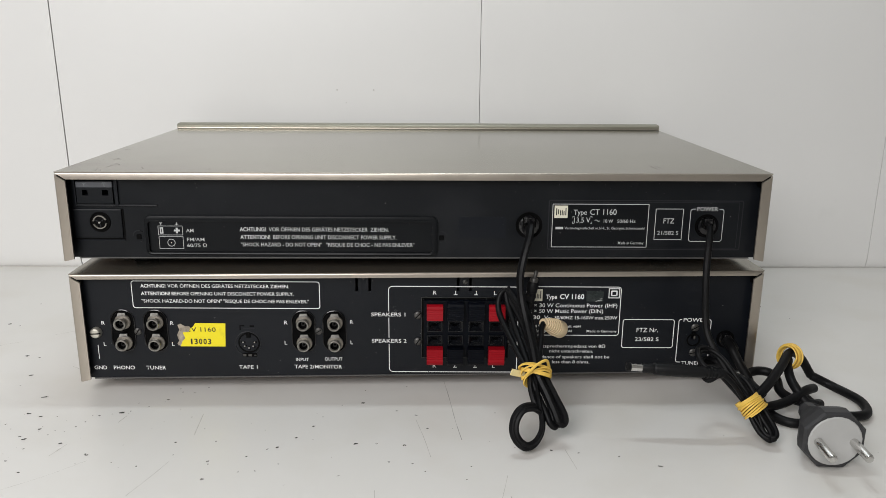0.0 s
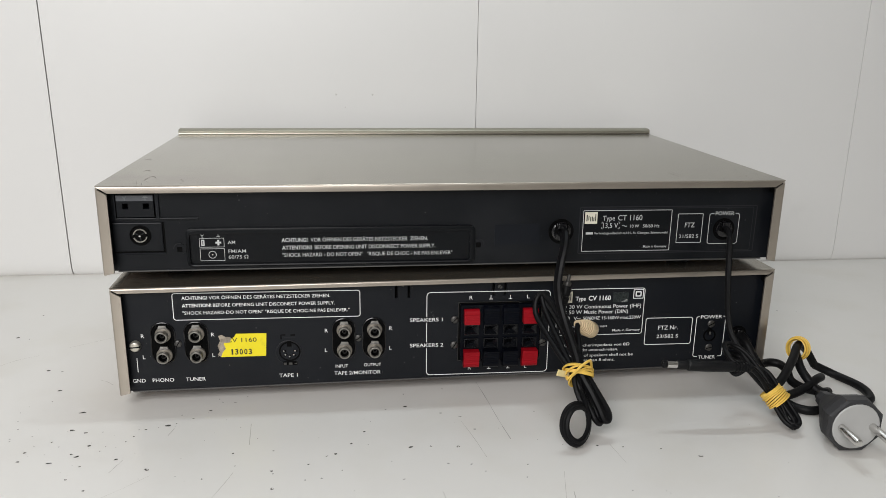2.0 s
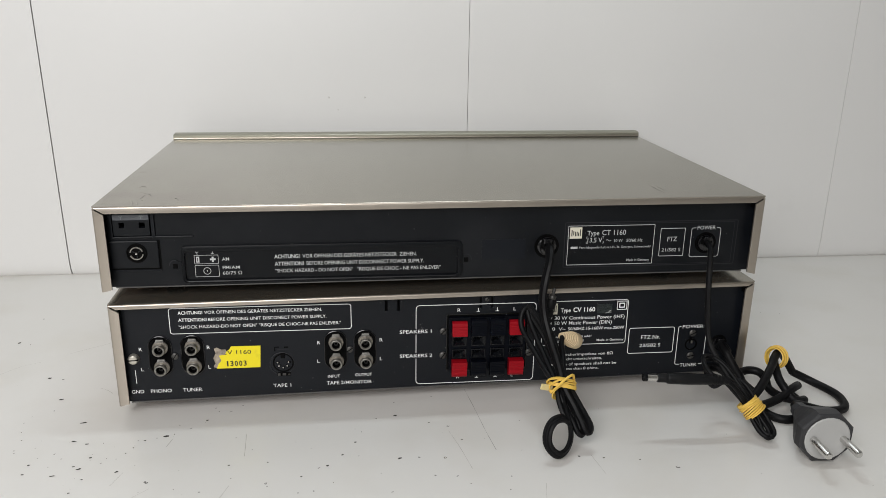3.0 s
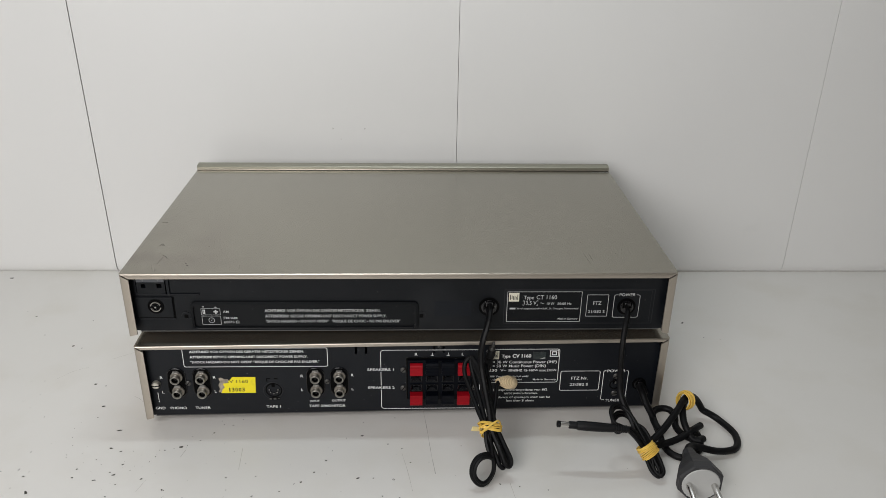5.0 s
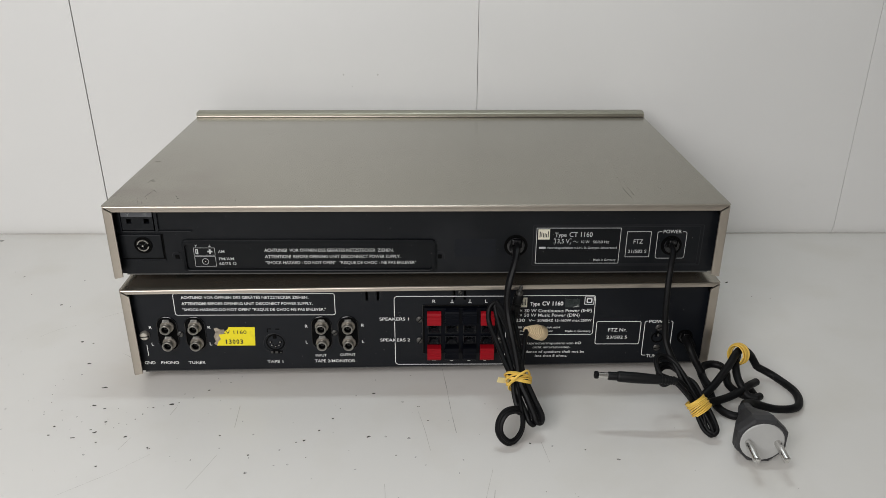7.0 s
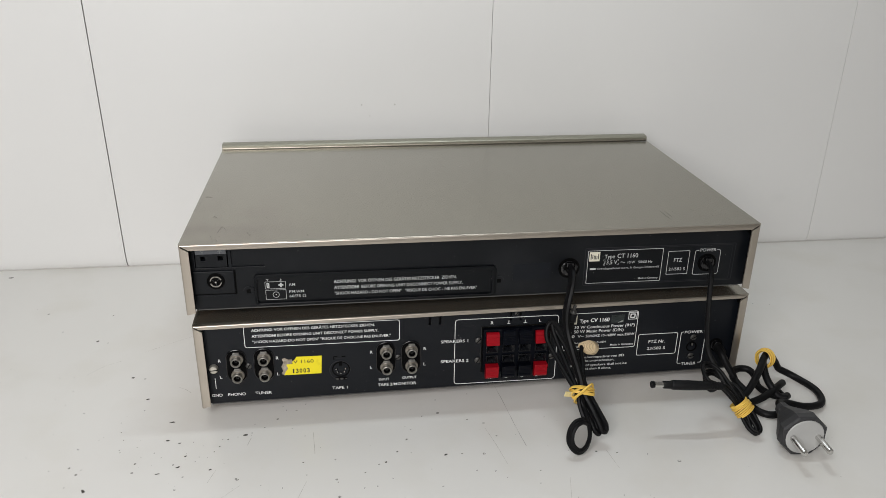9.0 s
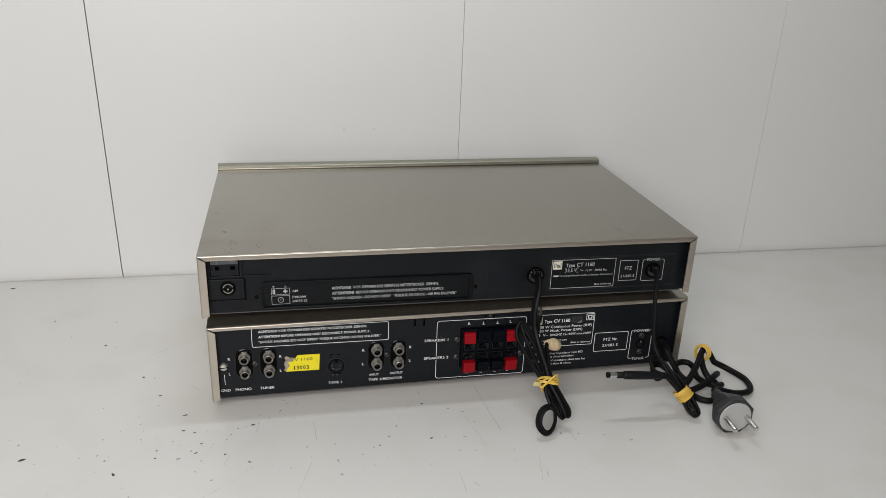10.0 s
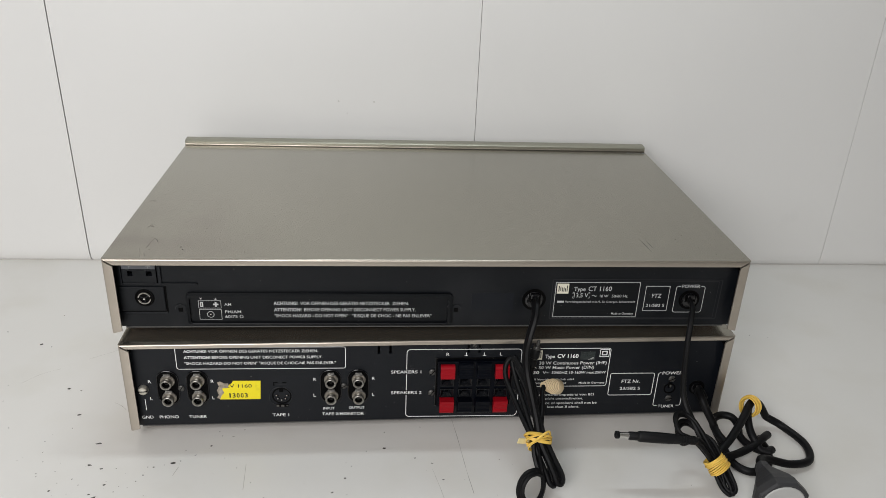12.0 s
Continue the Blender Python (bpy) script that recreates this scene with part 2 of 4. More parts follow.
def panel_with_holes(bm, x0, x1, z0, z1, y0, y1, holes):
    """A sheet from y0 (seen) to y1 with rectangular holes (x0, x1, z0, z1) cut through it."""
    xs = sorted({x0, x1, *[h[0] for h in holes], *[h[1] for h in holes]})
    zs = sorted({z0, z1, *[h[2] for h in holes], *[h[3] for h in holes]})
    cell = lambda i, k: (0 <= i < len(xs) - 1 and 0 <= k < len(zs) - 1 and not any(
        h[0] < (xs[i] + xs[i + 1]) / 2 < h[1] and h[2] < (zs[k] + zs[k + 1]) / 2 < h[3] for h in holes))
    grid = {}

    def v(i, k, s):
        if (i, k, s) not in grid:
            grid[i, k, s] = bm.verts.new(mm(xs[i], (y0, y1)[s], zs[k]))
        return grid[i, k, s]

    for i in range(len(xs) - 1):
        for k in range(len(zs) - 1):
            if not cell(i, k):
                continue
            for s in (0, 1):
                bm.faces.new((v(i, k, s), v(i + 1, k, s), v(i + 1, k + 1, s), v(i, k + 1, s)))
            for di, dk, a, b in ((-1, 0, (i, k), (i, k + 1)), (1, 0, (i + 1, k), (i + 1, k + 1)),
                                 (0, -1, (i, k), (i + 1, k)), (0, 1, (i, k + 1), (i + 1, k + 1))):
                if not cell(i + di, k + dk):
                    bm.faces.new((v(*a, 0), v(*b, 0), v(*b, 1), v(*a, 1)))
    return bm


def rounded(x0, x1, z0, z1, r, seg=4):
    """The outline of a rectangle with rounded corners, from the top's left end round."""
    pts = []
    for cx, cz, a0 in ((x0 + r, z1 - r, 180), (x0 + r, z0 + r, 180), (x1 - r, z0 + r, 270), (x1 - r, z1 - r, 0)):
        start = {0: 90, 1: 180, 2: 270, 3: 0}[(len(pts) // (seg + 1)) % 4]
        for k in range(seg + 1):
            a = radians(start + 90 * k / seg)
            pts.append((cx + r * math.cos(a), cz + r * math.sin(a)))
    return pts


def stroke(bm, pts, w, y, closed=True, thick=0.12):
    """A printed line of width w along points in the panel's plane."""
    n = len(pts)
    rows = []
    for i in range(n):
        p0 = Vector(pts[i - 1] if (closed or i) else pts[0])
        p1 = Vector(pts[(i + 1) % n] if (closed or i < n - 1) else pts[-1])
        d = (p1 - p0).normalized()
        o = Vector((-d.y, d.x)) * w / 2
        p = Vector(pts[i])
        rows.append([bm.verts.new(mm(q.x, y - thick, q.y)) for q in (p + o, p - o)])
    for i in range(n if closed else n - 1):
        a, b = rows[i], rows[(i + 1) % n]
        bm.faces.new((a[0], a[1], b[1], b[0]))
    return bm


def frame_line(parent, x0, x1, z0, z1, y, r=1.2, w=0.4, mat=PRINT, gap=None, gap_low=None, name="printed_frame"):
    """A printed frame; gap and gap_low leave the top's or bottom's middle open from the first x to the second."""
    bm = bmesh.new()
    pts = rounded(x0, x1, z0, z1, r)
    if gap or gap_low:
        h = len(pts) // 2
        left, right = pts[:h], pts[h:]
        ga, gb = gap or (0.5 * (x0 + x1),) * 2
        la, lb = gap_low or (0.5 * (x0 + x1),) * 2
        stroke(bm, [(ga, z1)] + left + [(la, z0)], w, y, closed=False)
        stroke(bm, [(lb, z0)] + right + [(gb, z1)], w, y, closed=False)
    else:
        stroke(bm, pts, w, y)
    return part(name, bm, mat, parent)


CAPS = {}


def glyph_mesh(text, bold):
    cu = bpy.data.curves.new("letters", "FONT")
    cu.body, cu.size, cu.resolution_u, cu.offset = text, 1.0, 3, (0.02 if bold else 0.002)
    ob = bpy.data.objects.new("letters", cu)
    scene.collection.objects.link(ob)
    me = bpy.data.meshes.new_from_object(ob.evaluated_get(bpy.context.evaluated_depsgraph_get()))
    bpy.data.objects.remove(ob)
    bpy.data.curves.remove(cu)
    return me


def lettering(parent, text, x0, x1, z, y, cap, mat=PRINT, bold=False, lean=0.0, name="lettering"):
    """Printed words whose baseline runs at height z from x0 to x1 (mm), capitals cap high."""
    if "H" not in CAPS:
        h = glyph_mesh("H", False)
        CAPS["H"] = max(v.co.y for v in h.vertices)
        bpy.data.meshes.remove(h)
    me = glyph_mesh(text, bold)
    bm = bmesh.new()
    bm.from_mesh(me)
    bpy.data.meshes.remove(me)
    xs = [v.co.x for v in bm.verts]
    k, s = (x1 - x0) / (max(xs) - min(xs)), cap / CAPS["H"]
    lo = min(xs)
    for v in bm.verts:
        px = x0 + (v.co.x - lo) * k
        v.co = Vector(mm(px, y - 0.14, z + v.co.y * s + lean * (px - x0)))
    return part(name, bm, mat, parent)


def bars(parent, x0, x1, z0, z1, y, words, mat=PRINT, name="print_bar"):
    """A line of writing too small to read, as bars the length of its words."""
    total = sum(words) + 0.6 * (len(words) - 1)
    u, x, bm = (x1 - x0) / total, x0, bmesh.new()
    for w in words:
        vs = [bm.verts.new(mm(a, y - 0.14, b)) for a, b in ((x, z0), (x + w * u, z0), (x + w * u, z1), (x, z1))]
        bm.faces.new(vs)
        x += (w + 0.6) * u
    return part(name, bm, mat, parent)


def smooth_path(points, steps=8):
    """A smooth line through points (mm)."""
    ps = [Vector(p) for p in points]
    ps = [2 * ps[0] - ps[1]] + ps + [2 * ps[-1] - ps[-2]]
    out = []
    for a, b, c, d in zip(ps, ps[1:], ps[2:], ps[3:]):
        for k in range(steps):
            t = k / steps
            out.append(0.5 * (2 * b + (c - a) * t + (2 * a - 5 * b + 4 * c - d) * t * t + (3 * b - a - 3 * c + d) * t ** 3))
    return out + [ps[-2]]


def circle(r, n=10):
    return [(r * math.cos(k * math.tau / n), r * math.sin(k * math.tau / n)) for k in range(n)]


def twin(r, n=7):
    """The section of a two-core flat lead: two round cores side by side with a groove between them."""
    right = [(0.88 * r + r * math.cos(a), r * math.sin(a)) for a in np.linspace(radians(-150), radians(150), n)]
    left = [(-0.88 * r - r * math.cos(a), r * math.sin(a)) for a in np.linspace(radians(150), radians(-150), n)]
    return right + left


def sweep(bm, points, section, up=(0, -1, 0.2), steps=8, taper=None):
    """Draws a section along a smooth line; the section's x axis stays across up."""
    line = smooth_path(points, steps)
    side = None
    rings = []
    for i, p in enumerate(line):
        d = (line[min(i + 1, len(line) - 1)] - line[max(i - 1, 0)]).normalized()
        if side is None:
            side = d.cross(Vector(up)).normalized()
        side = (side - d * side.dot(d)).normalized()
        nrm = side.cross(d)
        f = taper(i / (len(line) - 1)) if taper else 1.0
        rings.append([bm.verts.new((p + side * u * f + nrm * v * f) / 1000) for u, v in section])
    n = len(section)
    for a, b in zip(rings, rings[1:]):
        for k in range(n):
            bm.faces.new((a[k], a[(k + 1) % n], b[(k + 1) % n], b[k]))
    bm.faces.new(rings[0])
    bm.faces.new(list(reversed(rings[-1])))
    return bm


# ---- the room ----
SMUDGE = material("grey_smudge", (0.6, 0.59, 0.565), 0.6, vary=0.1, scale=400)
WALL_SPOTS = ((-81, 178, 1.1), (-46, 178, 1.1), (-72.5, 166, 0.7))
def build_room():
    # the wall behind the units: boards of 0.4 m with narrow open joints, a touch out of square
    wall = part("wall_north", one_box(-1612, 1500, 18, 60, -790, 1900), SEAM, None)
    tagged(wall, "wall of wide white smooth boards with narrow dark joints", "wall", kind="structure")
    wall.location = (0.0562, 0.2975, 0)
    BASES[wall.name] = Vector((0, 0, 0))
    joints = [-1612, -1209, -806, -403, 0, 402, 804, 1206, 1500]
    for a, b in zip(joints, joints[1:]):
        gap = [0.56 if j == -403 else 0.24 for j in (a, b)]
        bm = prism(bmesh.new(), [(18, 0), (18, 1900), (-6, 1900), (-6, 18), (-5.8, 12), (-5.2, 7), (-4.2, 3.6), (-3.0, 1.4), (-1.6, 0)], "x", a + gap[0], b - gap[1])
        for v in bm.verts:
            if abs(v.co.x + 0.403) < 0.002:
                v.co.x += 0.0026 - 0.0096 * v.co.z
        part("panel", bm, WHITE_PANEL, wall, smooth=True)
    # a few faint smudges on the boards
    for x, z, r in WALL_SPOTS:
        bm = bmesh.new()
        bm.faces.new([bm.verts.new(mm(x - 56.2 + r * q * math.cos(a), -6.15, z + r * q * math.sin(a))) for a, q in ((0, 1), (1.1, 0.8), (2.2, 1.1), (3.2, 0.7), (4.2, 1.0), (5.3, 0.8))])
        part("smudge", bm, SMUDGE, wall)
    # the table
    top = part("tabletop", one_box(-1500, 1500, -600, 330, -30, 0, bevel=1.0), TABLE_WHITE, None)
    tagged(top, "white lacquered tabletop with dark chips and scratches against the wall", "table", kind="structure")
    rng = random.Random(4)

    def chip(x, y, r, mat, long=1.0, turn=0.0, lift=0.12):
        bm, vs = bmesh.new(), []
        n = 9
        for k in range(n):
            a = k * math.tau / n
            q = r * rng.uniform(0.55, 1.15)
            u, w = q * long * math.cos(a), q * math.sin(a)
            vs.append(bm.verts.new(mm(x + u * math.cos(turn) - w * math.sin(turn), y + u * math.sin(turn) + w * math.cos(turn), lift)))
        bm.faces.new(vs)
        part("paint_chip", bm, mat, top)

    # chips by area: place, half width and length; a minus sign on the width leaves a pale core, on the length turns it
    far_end = [(-460, 276, 1.2, 2), (-407, 197, 0.4, 1), (-393, 186, 0.8, 1), (-330, 177, 0.5, 1), (-368, 148, 0.5, 1.3), (-331, 127, 1.1, 1.2), (-321, 123, 0.5, 1),
               (-284, 61, 0.9, 1.3), (-274, 58, 0.5, 1.2), (-265, 27, 0.9, 1.6), (-264, 11, 0.4, 1), (-239, -7, 0.8, 2.4), (-328, 25, 0.4, 1), (-328, 45, 0.3, 1),
               (-310, 12, 0.4, 1), (-345, 66, 0.3, 1), (-333, 66, 0.3, 1), (-392, 64, 0.4, 1), (-391, 85, 0.3, 1), (-376, 10, 0.4, 1.2), (-377, 0, 0.3, 1), (298, 171, 0.8, 2.2)]
    left_end = [(-278, -4, 0.3, 1), (-275, -16, 0.3, 1), (-271, -26, 0.3, 1.2), (-301, -34, -0.7, 1), (-289, -24, 0.3, 1), (-271, -38, 0.4, 1.2), (-270, -41, 0.4, 1.2),
                (-259, -36, 0.3, 2), (-301, -55, -0.7, 1), (-294, -63, 0.6, 1.4), (-314, -57, 0.3, 1.3), (-292, -58, 0.3, 2), (-298, -76, 0.4, 1.6), (-284, -81, 1.0, -2.2),
                (-275, -98, 0.3, 1), (-268, -109, 0.4, 1.4), (-357, -53, 1.0, 2.4), (-374, -25, 0.4, 1.2), (-365, -33, 0.5, 1.4), (-370, -43, 0.3, 1), (-358, -27, 0.3, 1.2),
                (-335, -40, 0.3, 1), (-346, -60, 0.4, 1.4)]
    corner = [(-238, -30, 0.8, 1.5), (-229, -34, 0.6, 1.6), (-245, -44, 0.4, 1.3), (-239, -50, 0.4, 1), (-222, -50, 0.6, 1.3), (-214, -57, 0.4, 1.3), (-212, -52, 0.3, 1),
              (-219, -34, 0.3, 1), (-206, -53, 0.3, 1), (-202, -47, 0.5, 1), (-199, -41, 0.5, 1), (-198, -33, 0.4, 1), (-229, -59, 0.5, 1.3), (-225, -62, 0.7, 1.8),
              (-256, -55, 0.6, 1.2), (-256, -65, 0.5, 2), (-238, -68, 0.5, 2.4), (-223, -86, -0.6, 1), (-220, -73, 0.4, 1.4), (-210, -98, 0.5, 1.2), (-202, -67, 0.7, 1.3),
              (-183, -79, 0.5, 1.2)]
    front_left = [(-156, 5, 0.4, 1), (-153, 0, 0.4, 1), (-159, -11, 0.6, 1.8), (-145, -1, 0.4, 2), (-138, 7, 0.3, 2), (-176, -16, 0.3, 2), (-168, -21, 0.3, 2), (-177, -27, 0.4, 1),
                  (-182, -29, 0.8, 2.2), (-187, -31, 0.3, 1), (-194, -33, 0.5, 1.3), (-137, -35, 0.4, -1.3), (-125, -50, 0.3, 1), (-137, -66, 0.5, 1.3), (-114, -65, -0.6, 1),
                  (-182, -80, -0.7, 1.3), (-134, -80, 0.4, 1), (-165, -88, 0.3, 1), (-150, -92, 0.4, -1.1), (-113, -87, -0.6, 1.4), (-112, -90, 0.4, -1.3), (-111, -105, -0.8, 1)]
    middle = [(-93, -82, 0.4, 1.8), (-83, -74, 0.3, 2.4), (-78, -72, 0.8, 1.1), (-69, -61, 0.6, 1.2), (-61, -47, 0.6, 1.2), (-57, -35, 0.3, 1), (-59, -63, 0.3, 1), (-85, -97, -0.6, 1.1),
              (-74, -90, 0.3, 1), (-94, -98, -0.4, 1), (-46, -83, 0.3, 1.1), (-40, -102, 0.4, 2.4), (-47, -19, 0.4, 1.2), (-34, -16, 0.9, 1.2), (-34, 2, 0.4, 1.2), (-7, 8, 0.4, 1.1),
              (-34, -68, 0.9, 1.3), (-22, -68, -0.6, 1), (-6, -70, -0.8, 1), (-12, -27, -0.6, 1), (0, -33, -0.5, 2), (7, -50, 0.4, 1.4)]
    front_right = [(22, -50, 0.3, 1), (-1, -90, 0.3, 2.4), (-14, -88, -0.5, 1), (6, -98, 0.3, 1.4), (31, -93, 0.4, 1), (28, -106, 0.3, 1.3), (49, -30, 0.4, 1), (43, -66, 0.3, 1),
                   (114, -83, 0.5, 1.2), (134, -93, -0.8, 1.5), (100, -126, 0.3, 1), (82, -124, 0.3, 1), (158, -137, 0.3, 1.3), (77, -76, 0.5, 1.6), (92, -79, 0.4, 1.6), (311, 141, 0.4, 1), (327, 137, 0.4, 1)]
    for x, y, r, long in far_end + left_end + corner + front_left + middle + front_right:
        h = abs(r) * 1.35
        chip(x, y, h, CHIP if h > 0.62 else rng.choice((CHIP, CHIP_GREY)), abs(long), rng.uniform(-0.3, 0.6) + (1.5 if long < 0 else 0))
        if r < 0:
            chip(x + 0.12 * h, y + 0.1 * h, h * 0.55, TABLE_WHITE, abs(long), 0.2, 0.2)
    # finer, paler specks between them
    for k in range(70):
        x, y = (rng.gauss(-230, 70), rng.gauss(-70, 60)) if k < 45 else (rng.uniform(-160, 300), rng.uniform(-190, -12))
        if y < 150 and not (-222 < x < 222 and y > -4) and x > -480:
            chip(x, y, rng.uniform(0.18, 0.32), CHIP_GREY, rng.uniform(1, 2), rng.uniform(-0.8, 0.8))

    def scratch(points, w, mat=SCRATCH):
        bm = bmesh.new()
        rows = []
        line = [p.xy for p in smooth_path([(x, y, 0) for x, y in points], 5)]
        for i, p in enumerate(line):
            d = (line[min(i + 1, len(line) - 1)] - line[max(i - 1, 0)]).normalized()
            h = w / 2 * rng.uniform(0.3, 1.0)
            rows.append([bm.verts.new(mm(p.x - s * d.y * h, p.y + s * d.x * h, 0.1)) for s in (1, -1)])
        for a, b in zip(rows, rows[1:]):
            bm.faces.new((a[0], a[1], b[1], b[0]))
        part("scratch", bm, mat, top)

    scratch([(18, 17), (21, -9), (24, -40), (27, -64)], 0.5, CHIP_GREY)
    scratch([(0, -39), (5, -61), (9, -83)], 0.35)
    scratch([(85, -75), (88, -96)], 0.3)
    scratch([(-131, -31), (-129, -57)], 0.4)
    scratch([(-134, -87), (-139, -103), (-145, -120)], 0.4)
    scratch([(-20, -116), (-19, -128), (-19, -139)], 0.3)
    scratch([(-11, -128), (-8, -133)], 0.7, CHIP_GREY)
    scratch([(50, -122), (49, -130)], 0.5)
    scratch([(-324, 69), (-313, 82), (-301, 89)], 0.3)
    scratch([(-202, -81), (-198, -68)], 0.4)
    scratch([(-225, -126), (-210, -114), (-195, -102), (-179, -86)], 0.22)
    scratch([(50, -102), (46, -120), (43, -134)], 0.25)
    scratch([(-177, -33), (-179, -42)], 0.4)
    scratch([(-284, 103), (-262, 118), (-242, 131)], 0.3)
    scratch([(-243, 42), (-237, 38), (-232, 33)], 0.4)
    # plain surfaces that close the room
    for name, dims, mat in (("wall_west", (-1560, -1520, -1900, 318, -750, 1900), PLASTER), ("wall_east", (1520, 1560, -1900, 318, -750, 1900), PLASTER),
                            ("wall_south", (-1520, 1520, -1940, -1900, -750, 1900), PLASTER), ("ceiling", (-1560, 1560, -1940, 340, 1900, 1940), PLASTER),
                            ("floor", (-1560, 1560, -1940, 340, -790, -750), FLOOR_MAT)):
        tagged(part(name, one_box(*dims), mat, None), "plain painted room surface" if name != "floor" else "plain grey floor",
               name.split("_")[0], kind="structure")


build_room()


# ---- the two hi-fi units ----
def casing(unit, zb, zt, lip, panel_y, panel_low, bezel, holes, panel_mat, feet, foot_y=34, foot_h=8.3):
    """Folded sheet cover with a turned-down rear lip, side sheets with turned-in flanges, rear panel, base, front bezel, feet."""
    R, T, YF, W = 1.25, 1.2, 246, 220
    arc = [(R - R * math.sin(a), zt - R + R * math.cos(a)) for a in np.linspace(0, math.pi / 2, 5)]
    poly = [(YF, zt)] + arc + [(0, zt - lip), (T, zt - lip), (T, zt - T), (YF, zt - T)]
    bm = prism(bmesh.new(), poly, "x", -W, W)
    for v in bm.verts:
        x, y, z = v.co * 1000
        if y < 1.5 and z < zt - 0.3:
            v.co.x = math.copysign((W - 0.3 - 1.55 * (zt - 0.3 - z)) / 1000, x)
    cover = part("top_cover", bm, SILVER, unit, "satin champagne metal cover", smooth=True)
    # rear lip is the same sheet, painted lighter as the front light strikes it
    cover.data.materials.append(SILVER_EDGE_LIT)
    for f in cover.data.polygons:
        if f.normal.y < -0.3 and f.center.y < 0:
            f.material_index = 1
    for s in (-1, 1):
        arc = [(s * (W - 1.5 + 1.5 * math.cos(a)), 1.5 - 1.5 * math.sin(a)) for a in np.linspace(0, math.pi / 2, 4)]
        poly = [(s * W, YF)] + arc + [(s * (W - 6.7), 0), (s * (W - 6.7), T), (s * (W - T), T), (s * (W - T), YF)]
        bm = prism(bmesh.new(), poly, "z", zb, zt - 1.4)
        for v in bm.verts:
            x, y, z = v.co * 1000
            if y < 1.6:
                d = W - abs(x)
                if z > zt - 5:
                    v.co.z = (zt - 1.5 - 0.62 * d) / 1000
                elif d > 5.5:
                    v.co.z = (zb + 1.3) / 1000
        part("side_panel", bm, SILVER_EDGE_LIT, unit, "champagne side sheet with folded rear flange", smooth=True)
        x0, x1 = sorted((s * (W - 6.4), s * (W - 1.4)))
        part("corner_block", one_box(x0, x1, 1.4, panel_y, zt - 9, zt - T - 0.1), HOLE, unit)
    part("rear_panel", panel_with_holes(bmesh.new(), -217.5, 217.5, panel_low, zt - T, panel_y, panel_y + 2, holes), panel_mat, unit)
    part("chassis", one_box(-216, 216, panel_y + 11, 244, zb + 2.2, zt - T - 0.4), CHASSIS, unit)
    part("base_plate", one_box(-217, 217, panel_y + 2.2, 246, zb + 0.8, zb + 2.0, bevel=0.3, seg=1), HARDBOARD, unit, "brown hardboard base")
    part("base_edge", one_box(-213, 213, panel_y - 0.5, panel_y + 2.1, panel_low - 0.8, panel_low - 0.1), BASE_SHEET, unit)
    # front bezel: stands a few millimetres above the cover, with rounded edges and a bright lower rim
    bm = prism(bmesh.new(), [(246.2, zb), (246.2, zt + bezel - 1.2), (247.2, zt + bezel - 0.3), (248.5, zt + bezel), (256, zt + bezel + 0.4),
                             (259, zt + bezel - 1.5), (260, zt + bezel - 4), (260, zb)], "x", -W - 0.6, W + 0.6)
    part("front_bezel", bm, BEZEL, unit, "champagne aluminium front", smooth=True)
    bm = bmesh.new()
    box(bm, -W - 0.5, W + 0.5, 245.0, 246.1, zt + 0.5, zt + 1.4, bevel=0.35)
    part("bezel_rim", bm, SILVER_EDGE_LIT, unit)
    for x in feet:
        for y in (foot_y, 220):
            bm = lathe(bmesh.new(), [(0, 0), (7.4, 0), (7.9, 0.6), (7.2, foot_h + 0.7), (0, foot_h + 0.7)], Matrix.Translation((x, y, zb - foot_h)), 20)
            part("foot", bm, RUBBER, unit, smooth=True)


def slot_screw(parent, x, z, y, r, h, mat, turn=0.5, name="screw"):
    """A domed screw with a cut slot."""
    bm = bmesh.new()
    m = towards(x, y, z)
    lathe(bm, [(0, 0), (r, 0), (r, h * 0.55), (r * 0.82, h * 0.88), (r * 0.5, h), (0, h)], m, 18)
    s = part(name, bm, mat, parent, smooth=True)
    c, q = math.cos(turn), math.sin(turn)
    bm = bmesh.new()
    pts = [(-r * 0.95, -r * 0.11), (r * 0.95, -r * 0.11), (r * 0.95, r * 0.11), (-r * 0.95, r * 0.11)]
    prism(bm, [(x + a * c - b * q, z + a * q + b * c) for a, b in pts], "y", y - h - 0.12, y - h * 0.5)
    part("slot", bm, HOLE, s)
    return s


def grommet(parent, x, z, y, r):
    """A round cable bushing: dark well, raised disc split by two slots, and a clip block over the lead."""
    m = towards(x, y, z)
    g = part("cable_bushing", lathe(bmesh.new(), [(r, 0), (r, 0.35), (r * 0.96, 0.35), (r * 0.88, 0.06), (0, 0.06)], m, 30), HOLE, parent, smooth=True)
    bm = lathe(bmesh.new(), [(r * 0.78, 0), (r * 0.78, 1.1), (r * 0.72, 1.7), (r * 0.62, 1.9), (r * 0.3, 1.7), (0, 1.7)], m, 28)
    part("disc", bm, GLOSS_BLACK, g, smooth=True)
    part("clip", one_box(x - r * 0.36, x + r * 0.36, y - 4.2, y - 1, z + r * 0.24, z + r * 0.72, bevel=0.9, seg=3), GLOSS_BLACK, g, smooth=True)
    for q in (-1, 1):
        part("slot", one_box(x + q * r * 0.44 - 0.45, x + q * r * 0.44 + 0.45, y - 2.1, y - 1, z - r * 0.1, z + r * 0.66), HOLE, g)
    part("lead_hole", one_box(x - r * 0.38, x + r * 0.38, y - 2.2, y - 1, z - r * 0.12, z + r * 0.24, bevel=0.5, seg=1), HOLE, g)
    return g


